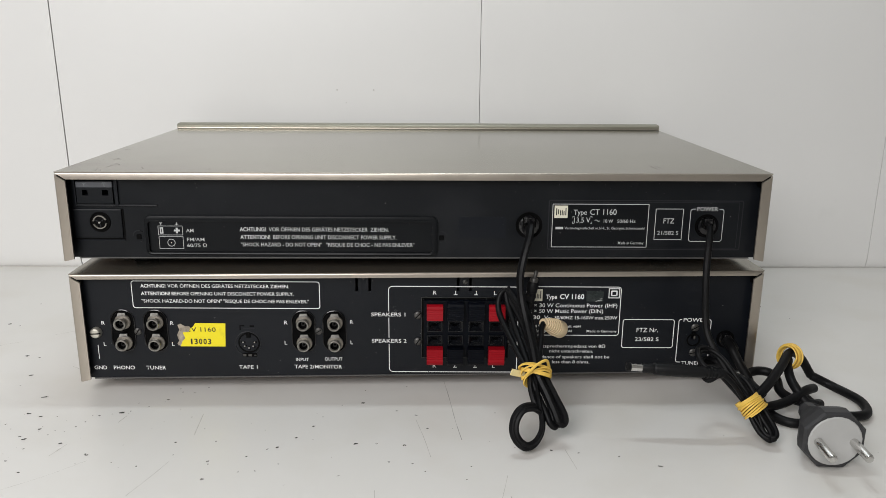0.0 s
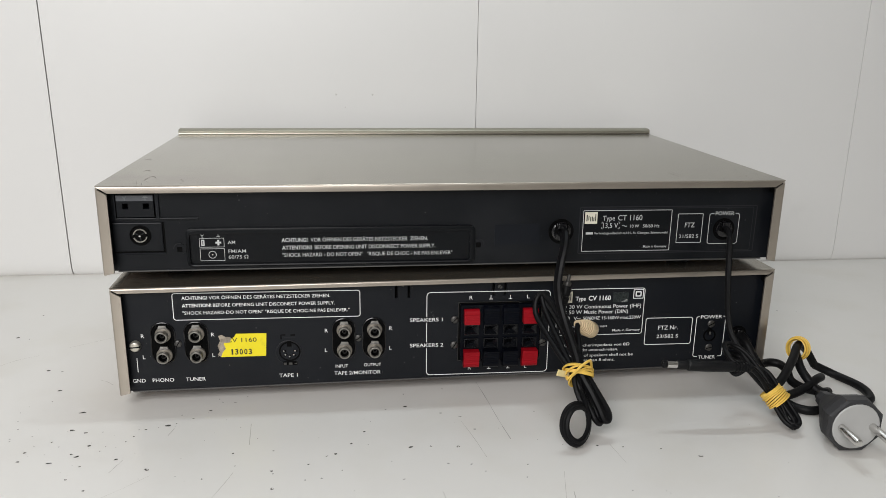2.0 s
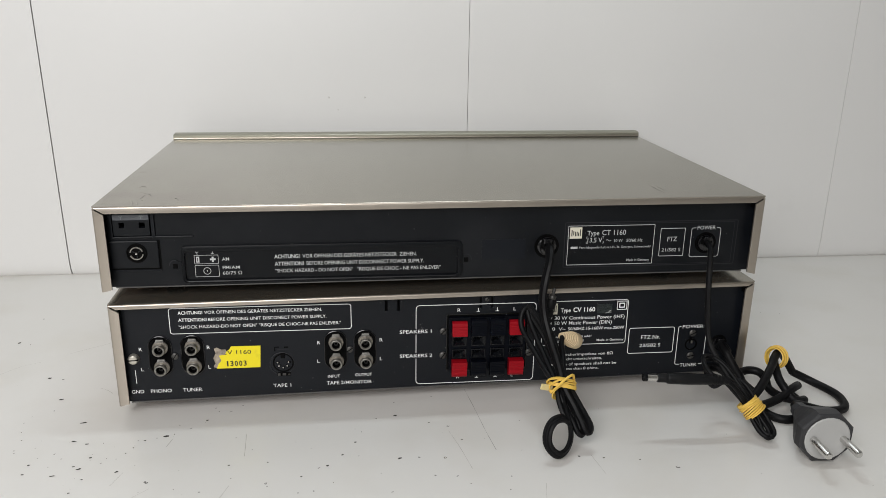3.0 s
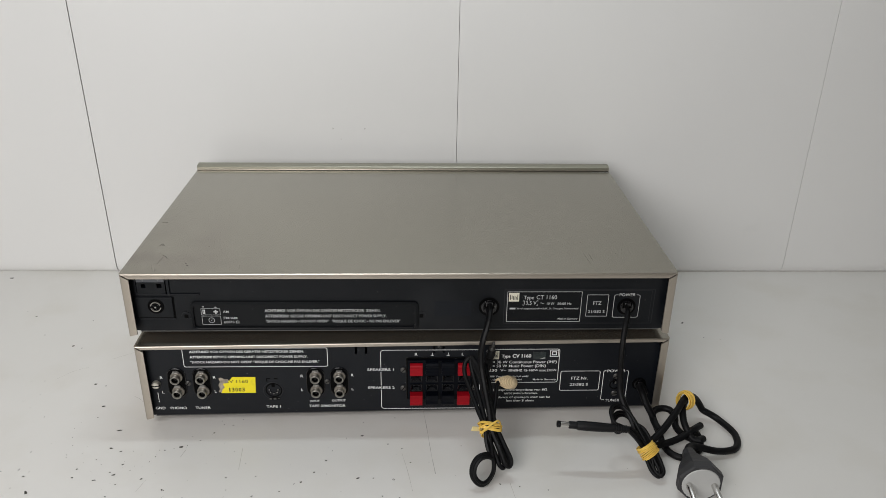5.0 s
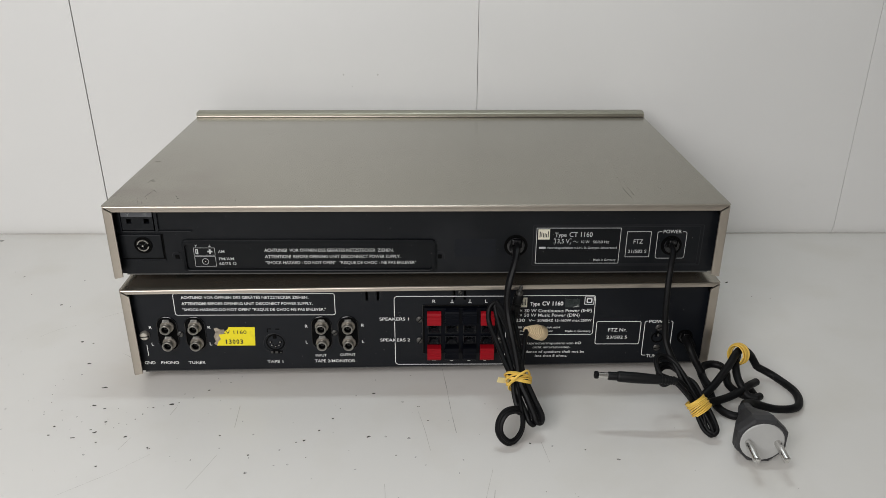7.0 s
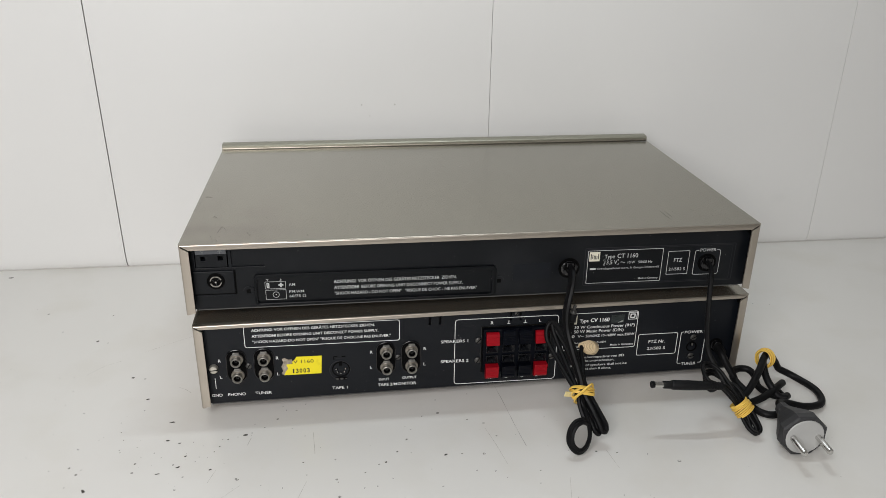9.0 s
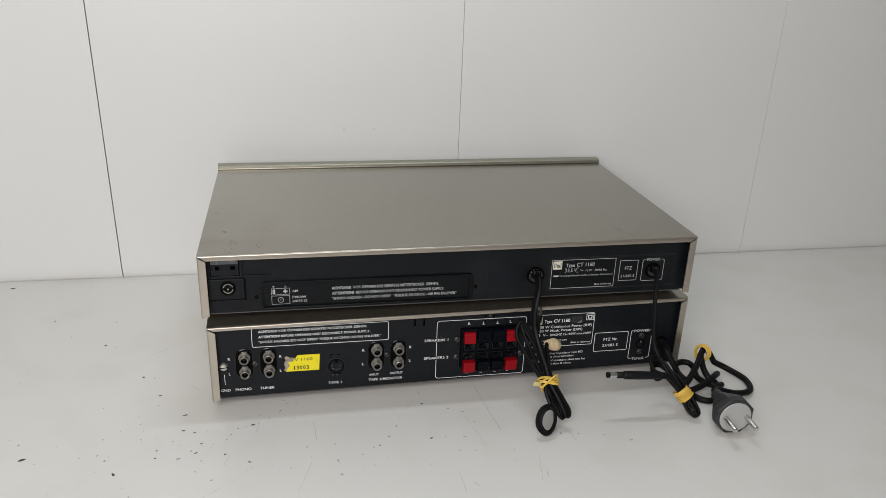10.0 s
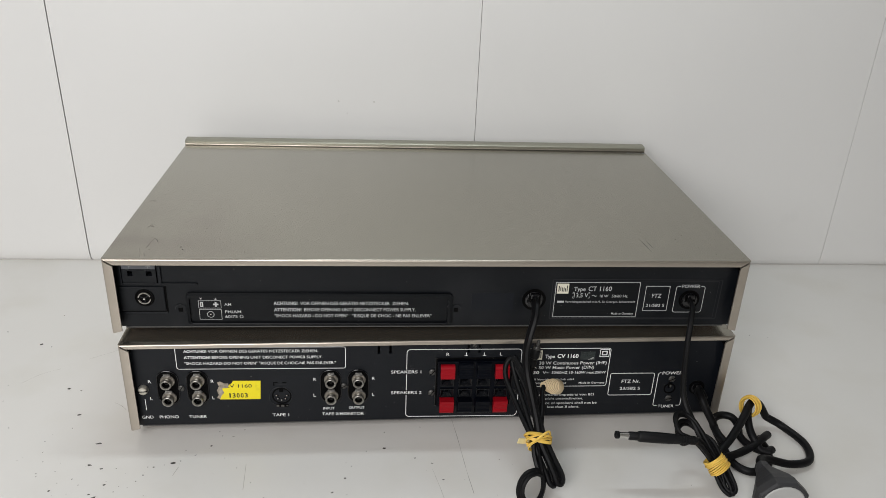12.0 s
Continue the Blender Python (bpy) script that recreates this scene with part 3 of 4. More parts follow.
def rca_jack(parent, x, z, y):
    """A phono jack: dished washer with a flat tab, round sleeve with a rolled lip, dark insulator with a centre contact."""
    m = towards(x, y, z)
    bm = lathe(bmesh.new(), [(3.3, 0.9), (3.3, 3.9), (3.75, 4.2), (4.1, 4.8), (4.15, 5.6), (3.95, 6.2), (3.5, 6.55), (3.05, 6.45), (2.7, 6.0), (2.5, 5.2), (2.4, 2.6)], m, 28)
    j = part("rca_jack", bm, NICKEL, parent, "dull nickel phono jack", smooth=True)
    part("washer", lathe(bmesh.new(), [(5.1, 0), (5.1, 0.9), (4.85, 1.15), (4.3, 1.15), (3.7, 1.5), (3.2, 1.5)], m, 28), WASHER, j, "dull brownish washer", smooth=True)
    bm = prism(bmesh.new(), [(x - 2.9, z + 4.0), (x + 2.9, z + 4.0), (x + 2.2, z + 6.2), (x - 2.2, z + 6.2)], "y", y - 1.5, y - 0.3)
    part("key_tab", bm, TAB_NICKEL, j, "bright worn tab")
    bm = lathe(bmesh.new(), [(2.55, 5.4), (2.4, 5.0), (2.2, 2.2), (1.5, 2.2), (1.3, 1.4), (0, 1.4)], m, 20)
    part("insulator", bm, HOLE, j, smooth=True)
    bm = lathe(bmesh.new(), [(1.45, 1.4), (1.45, 3.2), (1.1, 3.3), (0.9, 1.4)], m, 14)
    part("centre_contact", bm, SCREW_MAT, j, smooth=True)
    return j


def oval_plate(parent, x, z0, z1, y, r):
    """The dark oval field behind a pair of jacks, with a thin raised rim."""
    p = part("jack_plate", prism(bmesh.new(), rounded(x - r, x + r, z0, z1, r - 0.2, 8), "y", y - 0.3, y), HOLE, parent)
    bm, n = bmesh.new(), 0
    rows = []
    for d, yy in ((0.5, y), (0.5, y - 0.8), (0.1, y - 1.0), (-0.3, y - 0.7), (-0.3, y - 0.3)):
        pts = rounded(x - r - d, x + r + d, z0 - d, z1 + d, r + d - 0.2, 8)
        n = len(pts)
        rows.append([bm.verts.new(mm(a, yy, b)) for a, b in pts])
    for a, b in zip(rows, rows[1:]):
        for k in range(n):
            bm.faces.new((a[k], a[(k + 1) % n], b[(k + 1) % n], b[k]))
    part("plate_rim", bm, GLOSS_BLACK, p, smooth=True)
    return p


def logo_square(parent, x0, x1, z0, z1, y):
    p = part("logo_square", one_box(x0, x1, y - 0.15, y, z0, z1), CREAM, parent, "cream square maker's mark")
    bm = bmesh.new()
    w, h = x1 - x0, z1 - z0
    for a, b, lo, hi in ((0.12, 0.20, 0.22, 0.78), (0.27, 0.34, 0.30, 0.70), (0.42, 0.49, 0.22, 0.62), (0.55, 0.62, 0.22, 0.62), (0.68, 0.75, 0.22, 0.55),
                         (0.82, 0.89, 0.22, 0.82)):
        prism(bm, [(x0 + w * a, z0 + h * lo), (x0 + w * b, z0 + h * lo), (x0 + w * b, z0 + h * hi), (x0 + w * a, z0 + h * hi)], "y", y - 0.3, y - 0.1)
    part("mark", bm, INK, p)
    return p


def build_tuner():
    U = 8.0
    zb, zt = 89.4, 145.4
    unit = thing("stereo_tuner", (0, 0.125, 0.082), "slim champagne metal tuner with black back, lying on the amplifier", "tuner", "stacked hi-fi units")
    SEATS[unit.name] = turned_box(0.006, 0.5)
    casing(unit, zb, zt, 4.6, U, 90.0, 4.4, [(-210.8, -187.2, 123.6, 139.6)], BLACK_PLASTIC, (-181, 165), foot_h=7.4)
    SEATS[unit.name] = turned_print(0.006)
    # recess with the two-pin aerial socket
    bm = panel_with_holes(bmesh.new(), -210.2, -188.0, 124.2, 134.2, U - 1.5, U + 3, [(-206.6, -203.2, 129.2, 132.8), (-194.4, -190.6, 129.2, 132.8)])
    ant = part("aerial_socket", bm, BLACK_PLASTIC, unit)
    part("lower_lip", one_box(-209.6, -188.6, U - 1.2, U - 0.2, 124.6, 127.4, bevel=0.4), RUBBER, ant)
    part("socket_strip", one_box(-210.2, -188.0, U - 1.6, U + 3, 134.2, 138.0, bevel=0.3, seg=1), BRACKET_GREY, ant, "dark grey strip with aerial and ground signs")
    bm = bmesh.new()
    for x in (-204.9, -192.6):
        stroke(bm, [(x, 134.8), (x, 136.9)], 0.3, U - 1.6, closed=False)
    stroke(bm, [(-206.0, 137.2), (-204.9, 136.0), (-203.8, 137.2)], 0.3, U - 1.6, closed=False)
    stroke(bm, [(-194.2, 136.6), (-191.0, 136.6)], 0.3, U - 1.6, closed=False)
    stroke(bm, [(-193.6, 137.3), (-191.6, 137.3)], 0.3, U - 1.6, closed=False)
    part("signs", bm, PRINT_DIM, ant)
    for x0, x1 in ((-187.2, -184.9), (-212.0, -210.8)):
        part("recess_rim", one_box(x0, x1, U - 1.4, U, 122.6, 139.6, bevel=0.4, seg=2), BLACK_STEEL, unit)
    part("ledge", one_box(-212.0, -161.5, U - 1.2, U, 122.2, 123.5, bevel=0.5), BLACK_PLASTIC, unit)
    # coaxial aerial socket
    pl = part("coax_plate", one_box(-214.0, -184.0, U - 1.3, U, 102.1, 120.6, bevel=0.7), BLACK_PLASTIC, unit)
    for x0, x1, z0, z1 in ((-184.0, -182.9, 101.4, 120.6), (-214.0, -183.0, 101.0, 102.1)):
        part("groove", one_box(x0, x1, U - 0.3, U, z0, z1), HOLE, pl)
    part("edge", one_box(-212.0, -183.0, U - 0.7, U, 99.9, 101.0, bevel=0.3, seg=1), BLACK_STEEL, pl)
    m = towards(-197.4, U - 1.3, 112.5)
    part("coax_well", lathe(bmesh.new(), [(6.5, 0), (6.5, 0.4), (6.1, 0.6), (5.6, 0.3), (5.5, 0.1), (0, 0.1)], m, 28), HOLE, pl, smooth=True)
    bm = bmesh.new()
    for a0 in (20, 200):
        arc = [(-197.4 + r * math.cos(radians(a)), 112.5 + r * math.sin(radians(a))) for r, rng_ in ((4.3, range(a0, a0 + 165, 15)), (3.7, range(a0 + 150, a0 - 15, -15))) for a in rng_]
        prism(bm, arc, "y", U - 2.6, U - 1.2)
    part("coax_ring", bm, NICKEL, pl, "split nickel ring")
    part("coax_core", lathe(bmesh.new(), [(3.4, 0), (3.4, 0.5), (1.6, 0.7), (1.3, 0.7), (0, 0.7)], m, 20), HOLE, pl, smooth=True)
    for a in (35, 155, 275):
        bm = one_box(1.2, 3.3, -0.25, 0.25, -0.25, 0.25)
        bmesh.ops.rotate(bm, verts=bm.verts, cent=(0, 0, 0), matrix=Matrix.Rotation(-radians(a), 3, "Y"))
        bmesh.ops.translate(bm, verts=bm.verts, vec=mm(-197.4, U - 2.1, 112.5))
        part("coax_rib", bm, RIDGE, pl)
    part("coax_pin", lathe(bmesh.new(), [(0.95, 0), (0.95, 1.6), (0.6, 2.1), (0, 2.2)], m, 14), BRIGHT_NICKEL, pl, smooth=True)
    # voltage selector cover with raised rim
    bm = bmesh.new()
    outer, inner = rounded(-170.2, 13.2, 91.4, 116.3, 3.5), rounded(-168.2, 9.9, 92.8, 113.0, 2.0)
    n = len(outer)
    rows = []
    for pts, y in ((outer, U), (outer, U - 1.8), ([(a * 0.5 + b * 0.5, c * 0.5 + d * 0.5) for (a, c), (b, d) in zip(outer, inner)], U - 2.3), (inner, U - 2.0), (inner, U - 0.25)):
        rows.append([bm.verts.new(mm(x, y, z)) for x, z in pts])
    for a, b in zip(rows, rows[1:]):
        for k in range(n):
            bm.faces.new((a[k], a[(k + 1) % n], b[(k + 1) % n], b[k]))
    bm.faces.new(rows[-1])
    cover = part("selector_cover", bm, LABEL_BLACK, unit, "black cover plate with raised rim and printed warning", smooth=True)
    F = U - 0.25
    for x, s in ((-174.6, -1), (15.7, 1)):
        bm = lathe(bmesh.new(), [(3.7, 0), (3.6, 0.35), (0, 0.45)], towards(x, U, 103.2), 22)
        box(bm, min(x, x - 4 * s), max(x, x - 4 * s), U - 0.4, U, 100.6, 105.8, bevel=0.15, seg=1)
        arc = [(x + 3.5 * math.cos(radians(a)), 103.4 + 3.5 * math.sin(radians(a))) for a in range(75, 185, 12)]
        b = part("snap_boss", bm, BLACK_PLASTIC, cover, smooth=True)
        # moulded arc on the boss, its highlight painted in with the paler ridge colour
        bm = bmesh.new()
        stroke(bm, arc if s < 0 else [(2 * x - a, b) for a, b in arc], 0.6, U, closed=False, thick=0.85)
        part("boss_rim_glint", bm, RIDGE, b)
        part("hole", one_box(x - 1.55, x + 1.55, U - 0.66, U - 0.2, 101.1, 104.4, bevel=0.3, seg=1), HOLE, b)
    lettering(cover, "ACHTUNG!", -111.4, -95.0, 106.6, F, 2.5, PRINT_SOFT, bold=True)
    lettering(cover, "VOR ÖFFNEN DES GERÄTES NETZSTECKER  ZIEHEN.", -93.1, -17.8, 106.6, F, 2.5, PRINT_SOFT)
    lettering(cover, "ATTENTION!", -111.3, -92.5, 101.6, F, 2.5, PRINT_SOFT, bold=True)
    lettering(cover, "BEFORE OPENING UNIT DISCONNECT POWER SUPPLY.", -90.6, -12.9, 101.6, F, 2.5, PRINT_SOFT)
    lettering(cover, '"SHOCK HAZARD - DO NOT OPEN"', -111.1, -60.3, 96.8, F, 2.4, PRINT_SOFT)
    lettering(cover, '"RISQUE DE CHOC - NE PAS ENLEVER"', -57.3, -1.6, 96.8, F, 2.4, PRINT_SOFT)
    frame_line(cover, -162.3, -147.2, 104.0, 109.8, F, 0.2, 0.26, PRINT_SOFT)
    frame_line(cover, -162.2, -147.2, 95.1, 102.9, F, 0.2, 0.26, PRINT_SOFT)
    bm = bmesh.new()
    stroke(bm, [(-160.2, 104.9), (-160.2, 108.9)], 2.0, F, closed=False)
    stroke(bm, [(-152.5, 106.9), (-148.9, 106.9)], 1.2, F, closed=False)
    stroke(bm, [(-150.7, 105.1), (-150.7, 108.7)], 1.2, F, closed=False, thick=0.16)
    stroke(bm, [(-154.7 + 2.3 * math.cos(a), 99.0 + 2.3 * math.sin(a)) for a in np.linspace(0, math.tau, 20, endpoint=False)], 0.35, F)
    stroke(bm, [(-154.7 + 0.25 * math.cos(a), 99.0 + 0.25 * math.sin(a)) for a in np.linspace(0, math.tau, 6, endpoint=False)], 0.4, F)
    stroke(bm, [(-160.4, 110.2), (-160.4, 112.0)], 0.3, F, closed=False)
    stroke(bm, [(-161.3, 112.2), (-160.4, 111.2), (-159.5, 112.2)], 0.3, F, closed=False)
    stroke(bm, [(-150.6, 110.4), (-150.6, 112.2)], 0.3, F, closed=False)
    stroke(bm, [(-151.6, 111.0), (-149.6, 111.0)], 0.3, F, closed=False)
    part("aerial_signs", bm, PRINT_SOFT, cover)
    bm = bmesh.new()
    stroke(bm, [(-160.2, 105.6), (-160.2, 108.2)], 0.5, F, closed=False, thick=0.3)
    part("sign_slot", bm, INK, cover)
    lettering(cover, "AM", -144.9, -140.3, 105.8, F, 2.2, PRINT_SOFT)
    lettering(cover, "FM/AM", -144.8, -133.9, 100.0, F, 2.2, PRINT_SOFT)
    lettering(cover, "60/75 Ω", -144.9, -132.6, 96.2, F, 2.2, PRINT_SOFT)
    # darker rectangle where a sticker has been peeled off
    part("sticker_trace", one_box(26.4, 56.4, U - 0.12, U, 102.5, 116.4), STICKER_TRACE, unit, "faint smooth patch left by a peeled sticker")
    grommet(unit, 70.9, 111.1, U, 8.5)
    # rating field with shallow moulded border
    bm = bmesh.new()
    stroke(bm, rounded(83.2, 206.0, 95.6, 127.3, 0.8), 0.7, U, thick=0.35)
    stroke(bm, rounded(84.6, 203.7, 96.6, 126.2, 0.6), 0.4, U, thick=0.3)
    part("field_border", bm, RIDGE, unit)
    field = part("rating_plate", one_box(85.4, 146.4, U - 0.12, U, 97.0, 124.9), LABEL_BLACK, unit, "black rating plate with white print")
    F = U - 0.12
    frame_line(field, 85.6, 146.3, 97.1, 124.9, F, 0.3, 0.38, PRINT_SOFT)
    logo_square(field, 86.7, 95.1, 116.0, 123.9, F)
    lettering(field, "Type", 98.9, 107.2, 118.1, F, 3.2, PRINT_SOFT)
    lettering(field, "CT 1160", 109.3, 126.0, 118.1, F, 3.6, PRINT_SOFT)
    lettering(field, "13,5 V", 99.3, 109.6, 113.0, F, 3.3, PRINT_SOFT)
    bm = bmesh.new()
    for x, s in ((98.5, 1), (110.6, -1)):
        for z, q in ((112.4, 1), (117.0, -1)):
            stroke(bm, [(x + 1.0 * s, z), (x, z), (x, z + 1.2 * q)], 0.3, F, closed=False)
    stroke(bm, [(112.4 + 3.4 * k / 8, 114.3 + 0.5 * math.sin(k / 8 * math.tau)) for k in range(9)], 0.35, F, closed=False)
    part("sign_marks", bm, PRINT_SOFT, field)
    lettering(field, "10 W", 118.2, 124.1, 113.0, F, 2.1, PRINT_SOFT)
    lettering(field, "50/60 Hz", 126.8, 138.3, 113.0, F, 2.1, PRINT_SOFT)
    bars(field, 87.8, 92.6, 108.7, 110.2, F, (1,), PRINT_SMALL)
    lettering(field, "Vertriebsgesellschaft m.b.H., St. Georgen, Schwarzwald", 93.5, 144.3, 108.7, F, 1.55, PRINT_SMALL)
    lettering(field, "Made in Germany", 128.1, 144.4, 99.0, F, 1.7, PRINT_SOFT)
    frame_line(unit, 151.0, 168.4, 102.1, 122.0, U, 0.3, 0.38, PRINT_SOFT)
    lettering(unit, "FTZ", 156.2, 163.0, 112.7, U, 3.2, PRINT_SOFT)
    lettering(unit, "21/582 S", 152.8, 166.3, 105.3, U, 2.4, PRINT_SOFT)
    frame_line(unit, 173.1, 194.2, 101.0, 122.0, U, 1.6, 0.38, PRINT_SOFT, gap=(176.2, 191.2))
    lettering(unit, "POWER", 177.1, 190.3, 120.8, U, 2.6, PRINT_SOFT)
    grommet(unit, 183.9, 111.2, U, 7.6)
    # wear on the cover
    SEATS[unit.name] = turned_box(0.006, 0.5)
    bm = bmesh.new()
    for k in range(5):
        box(bm, 201.5 + 3.8 * k, 203.0 + 3.8 * k, 240.5, 242.2, zt, zt + 0.12)
    part("tick_marks", bm, PRINT_DIM, unit, "row of small white ticks")
    rng = random.Random(11)
    # small dark nicks: place and half width; pale ones are only rubbed
    nicks = [(-173, 19, 0.55), (-171, 15, 0.5), (-171, 7, 0.35), (-170, 9, 0.3), (-199, 38, 0.4), (-191, 29, 0.35), (-193, 15, 0.45), (-201, 53, 0.5), (-162, 51, 0.4),
             (-207, 116, 0.4), (-137, 1.5, 0.4), (-202, 57, 0.3), (190, 22, 0.4), (185, 44, 0.35)]
    nicks += [(rng.uniform(150, 212), rng.uniform(6, 60), rng.uniform(0.2, 0.38)) for k in range(7)]
    nicks += [(rng.uniform(-215, 215), rng.uniform(1.4, 2.6), rng.uniform(0.2, 0.4)) for k in range(7)]
    for x, y, h in nicks:
        bm = bmesh.new()
        bm.faces.new([bm.verts.new(mm(x + h * q * 1.3 * math.cos(a), y + h * q * math.sin(a), zt + 0.1)) for a, q in
                      ((t * math.tau / 7, rng.uniform(0.5, 1.2)) for t in range(7))])
        part("nick", bm, NICK if h > 0.45 else SCUFF, unit)
    # faint rubbed strokes
    for line, w in (([(-200, 17), (-198, 11), (-196, 3)], 0.5), ([(-194, 31), (-195, 24), (-195.5, 18)], 0.9), ([(-195, 10), (-193, 3)], 0.6), ([(-130, 16), (-129, 9)], 0.5),
                    ([(-216, 102), (-213, 103), (-210, 102)], 0.9), ([(-204, 50), (-202, 56), (-199, 52)], 0.6), ([(-197, 35), (-192, 31), (-190, 26)], 0.6),
                    ([(153, 14), (151, 37)], 0.4), ([(156, 20), (155, 36)], 0.35)):
        bm, rows = bmesh.new(), []
        pts = [p.xy for p in smooth_path([(x, y, 0) for x, y in line], 5)]
        for n, p in enumerate(pts):
            d = (pts[min(n + 1, len(pts) - 1)] - pts[max(n - 1, 0)]).normalized()
            h = w / 2 * rng.uniform(0.25, 1.0) * math.sin(math.pi * (n + 0.6) / (len(pts) + 0.2))
            rows.append([bm.verts.new(mm(p.x - q * d.y * h, p.y + q * d.x * h, zt + 0.1)) for q in (1, -1)])
        for a, b in zip(rows, rows[1:]):
            bm.faces.new((a[0], a[1], b[1], b[0]))
        part("scuff", bm, SCUFF if line[0][0] < 0 else RUBBED, unit)
    return unit



def perp_sign(bm, x, z, y, up=True):
    """The ground sign printed beside a terminal."""
    if up:
        stroke(bm, [(x - 1.2, z), (x + 1.2, z)], 0.45, y, closed=False)
        stroke(bm, [(x, z + 0.2), (x, z + 2.6)], 0.45, y, closed=False)


def build_amplifier():
    L = 6.0
    zb, zt = 8.3, 80.2
    unit = thing("stereo_amplifier", (0, 0.125, 0), "champagne metal amplifier, black back full of sockets, on white table", "amplifier", "stacked hi-fi units")
    SEATS[unit.name] = turned_box(0.025, 3.9, 1.8)
    slots = [(-43.1, -41.3, 66.2, 77.0), (-34.8, -33.0, 66.2, 77.0), (21.9, 23.7, 65.8, 77.0), (29.9, 31.7, 65.8, 77.0)]
    casing(unit, zb, zt, 3.3, L, 8.6, 0.5, slots + [(178.0, 181.4, 31.2, 36.8)], BLACK_STEEL, (-175, 175), 42)
    SEATS[unit.name] = turned_print(0.025)
    # warning field
    frame_line(unit, -181.6, -62.4, 55.6, 73.6, L, 1.6, 0.45)
    lettering(unit, "ACHTUNG!", -175.9, -160.0, 69.3, L, 2.2, bold=True)
    lettering(unit, "VOR ÖFFNEN DES GERÄTES NETZSTECKER ZIEHEN.", -158.8, -81.7, 69.3, L, 2.2)
    lettering(unit, "ATTENTION!", -176.0, -157.6, 64.2, L, 2.2, bold=True)
    lettering(unit, "BEFORE OPENING UNIT DISCONECT POWER SUPPLY.", -156.5, -78.9, 64.2, L, 2.2)
    lettering(unit, '"SHOCK HAZARD-DO NOT OPEN" "RISQUE DE CHOC-NE PAS ENLEVER."', -175.9, -69.3, 59.2, L, 2.2)
    # phono sockets in pairs
    for x in (-189.3, -168.4, -73.4, -53.4):
        oval_plate(unit, x, 26.2, 54.0, L, 7.3)
        for z in (46.4, 32.2):
            rca_jack(unit, x + 0.4, z, L - 0.9)
    for x, z, r, h, mat, tn in ((-180.2, 39.4, 2.4, 1.2, SCREW_MAT, 1.0), (-63.8, 40.2, 2.3, 1.2, SCREW_MAT, 0.6), (0.7, 51.6, 2.6, 1.6, SCREW_MAT, 0.8),
                                (0.6, 33.5, 2.6, 1.6, SCREW_MAT, 1.0), (61.5, 33.5, 2.6, 1.6, SCREW_MAT, 0.4), (30.9, 74.2, 1.5, 0.8, SCREW_MAT, 0.9),
                                (-34.2, 76.2, 0.9, 0.6, SCREW_MAT, 0.9), (182.0, 44.0, 2.6, 1.3, SCREW_MAT, 0.5), (182.0, 26.4, 2.6, 1.3, SCREW_MAT, 0.2)):
        slot_screw(unit, x, z, L, r, h, mat, tn)
    slot_screw(unit, -206.8, 38.8, L, 3.6, 3.6, SCREW_LIGHT, 0.05, "ground_screw")
    bm = bmesh.new()
    stroke(bm, [(-206.8, 20.2), (-206.8, 30.0)], 0.4, L, closed=False)
    part("ground_line", bm, PRINT, unit)
    for s, x, z in (("R", -203.0, 43.9), ("L", -203.0, 29.3), ("R", -159.0, 43.9), ("L", -159.0, 29.5), ("R", -85.8, 44.7), ("L", -86.1, 30.8), ("R", -43.3, 45.3), ("L", -43.3, 31.2)):
        lettering(unit, s, x, x + (2.1 if s == "R" else 1.6), z, L, 2.5)
    for s, x0, x1, z, c in (("GND", -210.7, -202.6, 12.9, 2.5), ("PHONO", -198.2, -184.6, 12.9, 2.5), ("TUNER", -177.1, -164.3, 12.9, 2.5), ("TAPE 1", -116.7, -104.6, 13.6, 2.5),
                            ("INPUT", -79.3, -71.0, 19.2, 2.2), ("OUTPUT", -60.4, -48.9, 19.6, 2.2), ("TAPE 2/MONITOR", -80.3, -49.3, 14.0, 2.5)):
        lettering(unit, s, x0, x1, z, L, c)
    # round five-pin socket
    m = towards(-109.1, L, 32.0)
    din = part("din_socket", lathe(bmesh.new(), [(6.0, 0.1), (5.9, 0.35), (0, 0.35)], m, 36), BLACK_STEEL, unit, "black round five-pin socket")
    part("din_groove", lathe(bmesh.new(), [(7.1, 0), (7.1, 0.15), (5.9, 0.15)], m, 36), HOLE, din)
    part("din_collar", lathe(bmesh.new(), [(8.5, 0), (8.5, 0.35), (8.3, 0.5), (8.0, 0.5), (7.9, 0.1)], towards(-109.9, L, 31.3), 36), RIDGE, din, smooth=True)
    for a in (176, 222, 270, 318, 4):
        x, z = -109.1 + 3.7 * math.cos(radians(a)), 32.0 + 3.7 * math.sin(radians(a))
        bm = one_box(-1.5, 1.5, L - 0.5, L + 0.3, -0.85, 0.85, bevel=0.3, seg=1)
        bmesh.ops.rotate(bm, verts=bm.verts, cent=(0, 0, 0), matrix=Matrix.Rotation(-radians(a), 3, "Y"))
        bmesh.ops.translate(bm, verts=bm.verts, vec=mm(x, 0, z))
        p = part("pin_slot", bm, HOLE, din)
        part("pin", lathe(bmesh.new(), [(0.5, 0), (0.5, 0.75), (0.3, 0.85), (0, 0.85)], towards(x - 0.2, L, z + 0.1), 8), TAB_NICKEL, p)
    part("key_block", one_box(-110.7, -107.9, L - 1.2, L + 1, 35.6, 39.4, bevel=0.2, seg=1), HOLE, din)
    part("solder_lug", one_box(-113.6, -104.4, L - 0.7, L - 0.1, 22.2, 24.9, bevel=0.3, seg=1), HOLE, din)
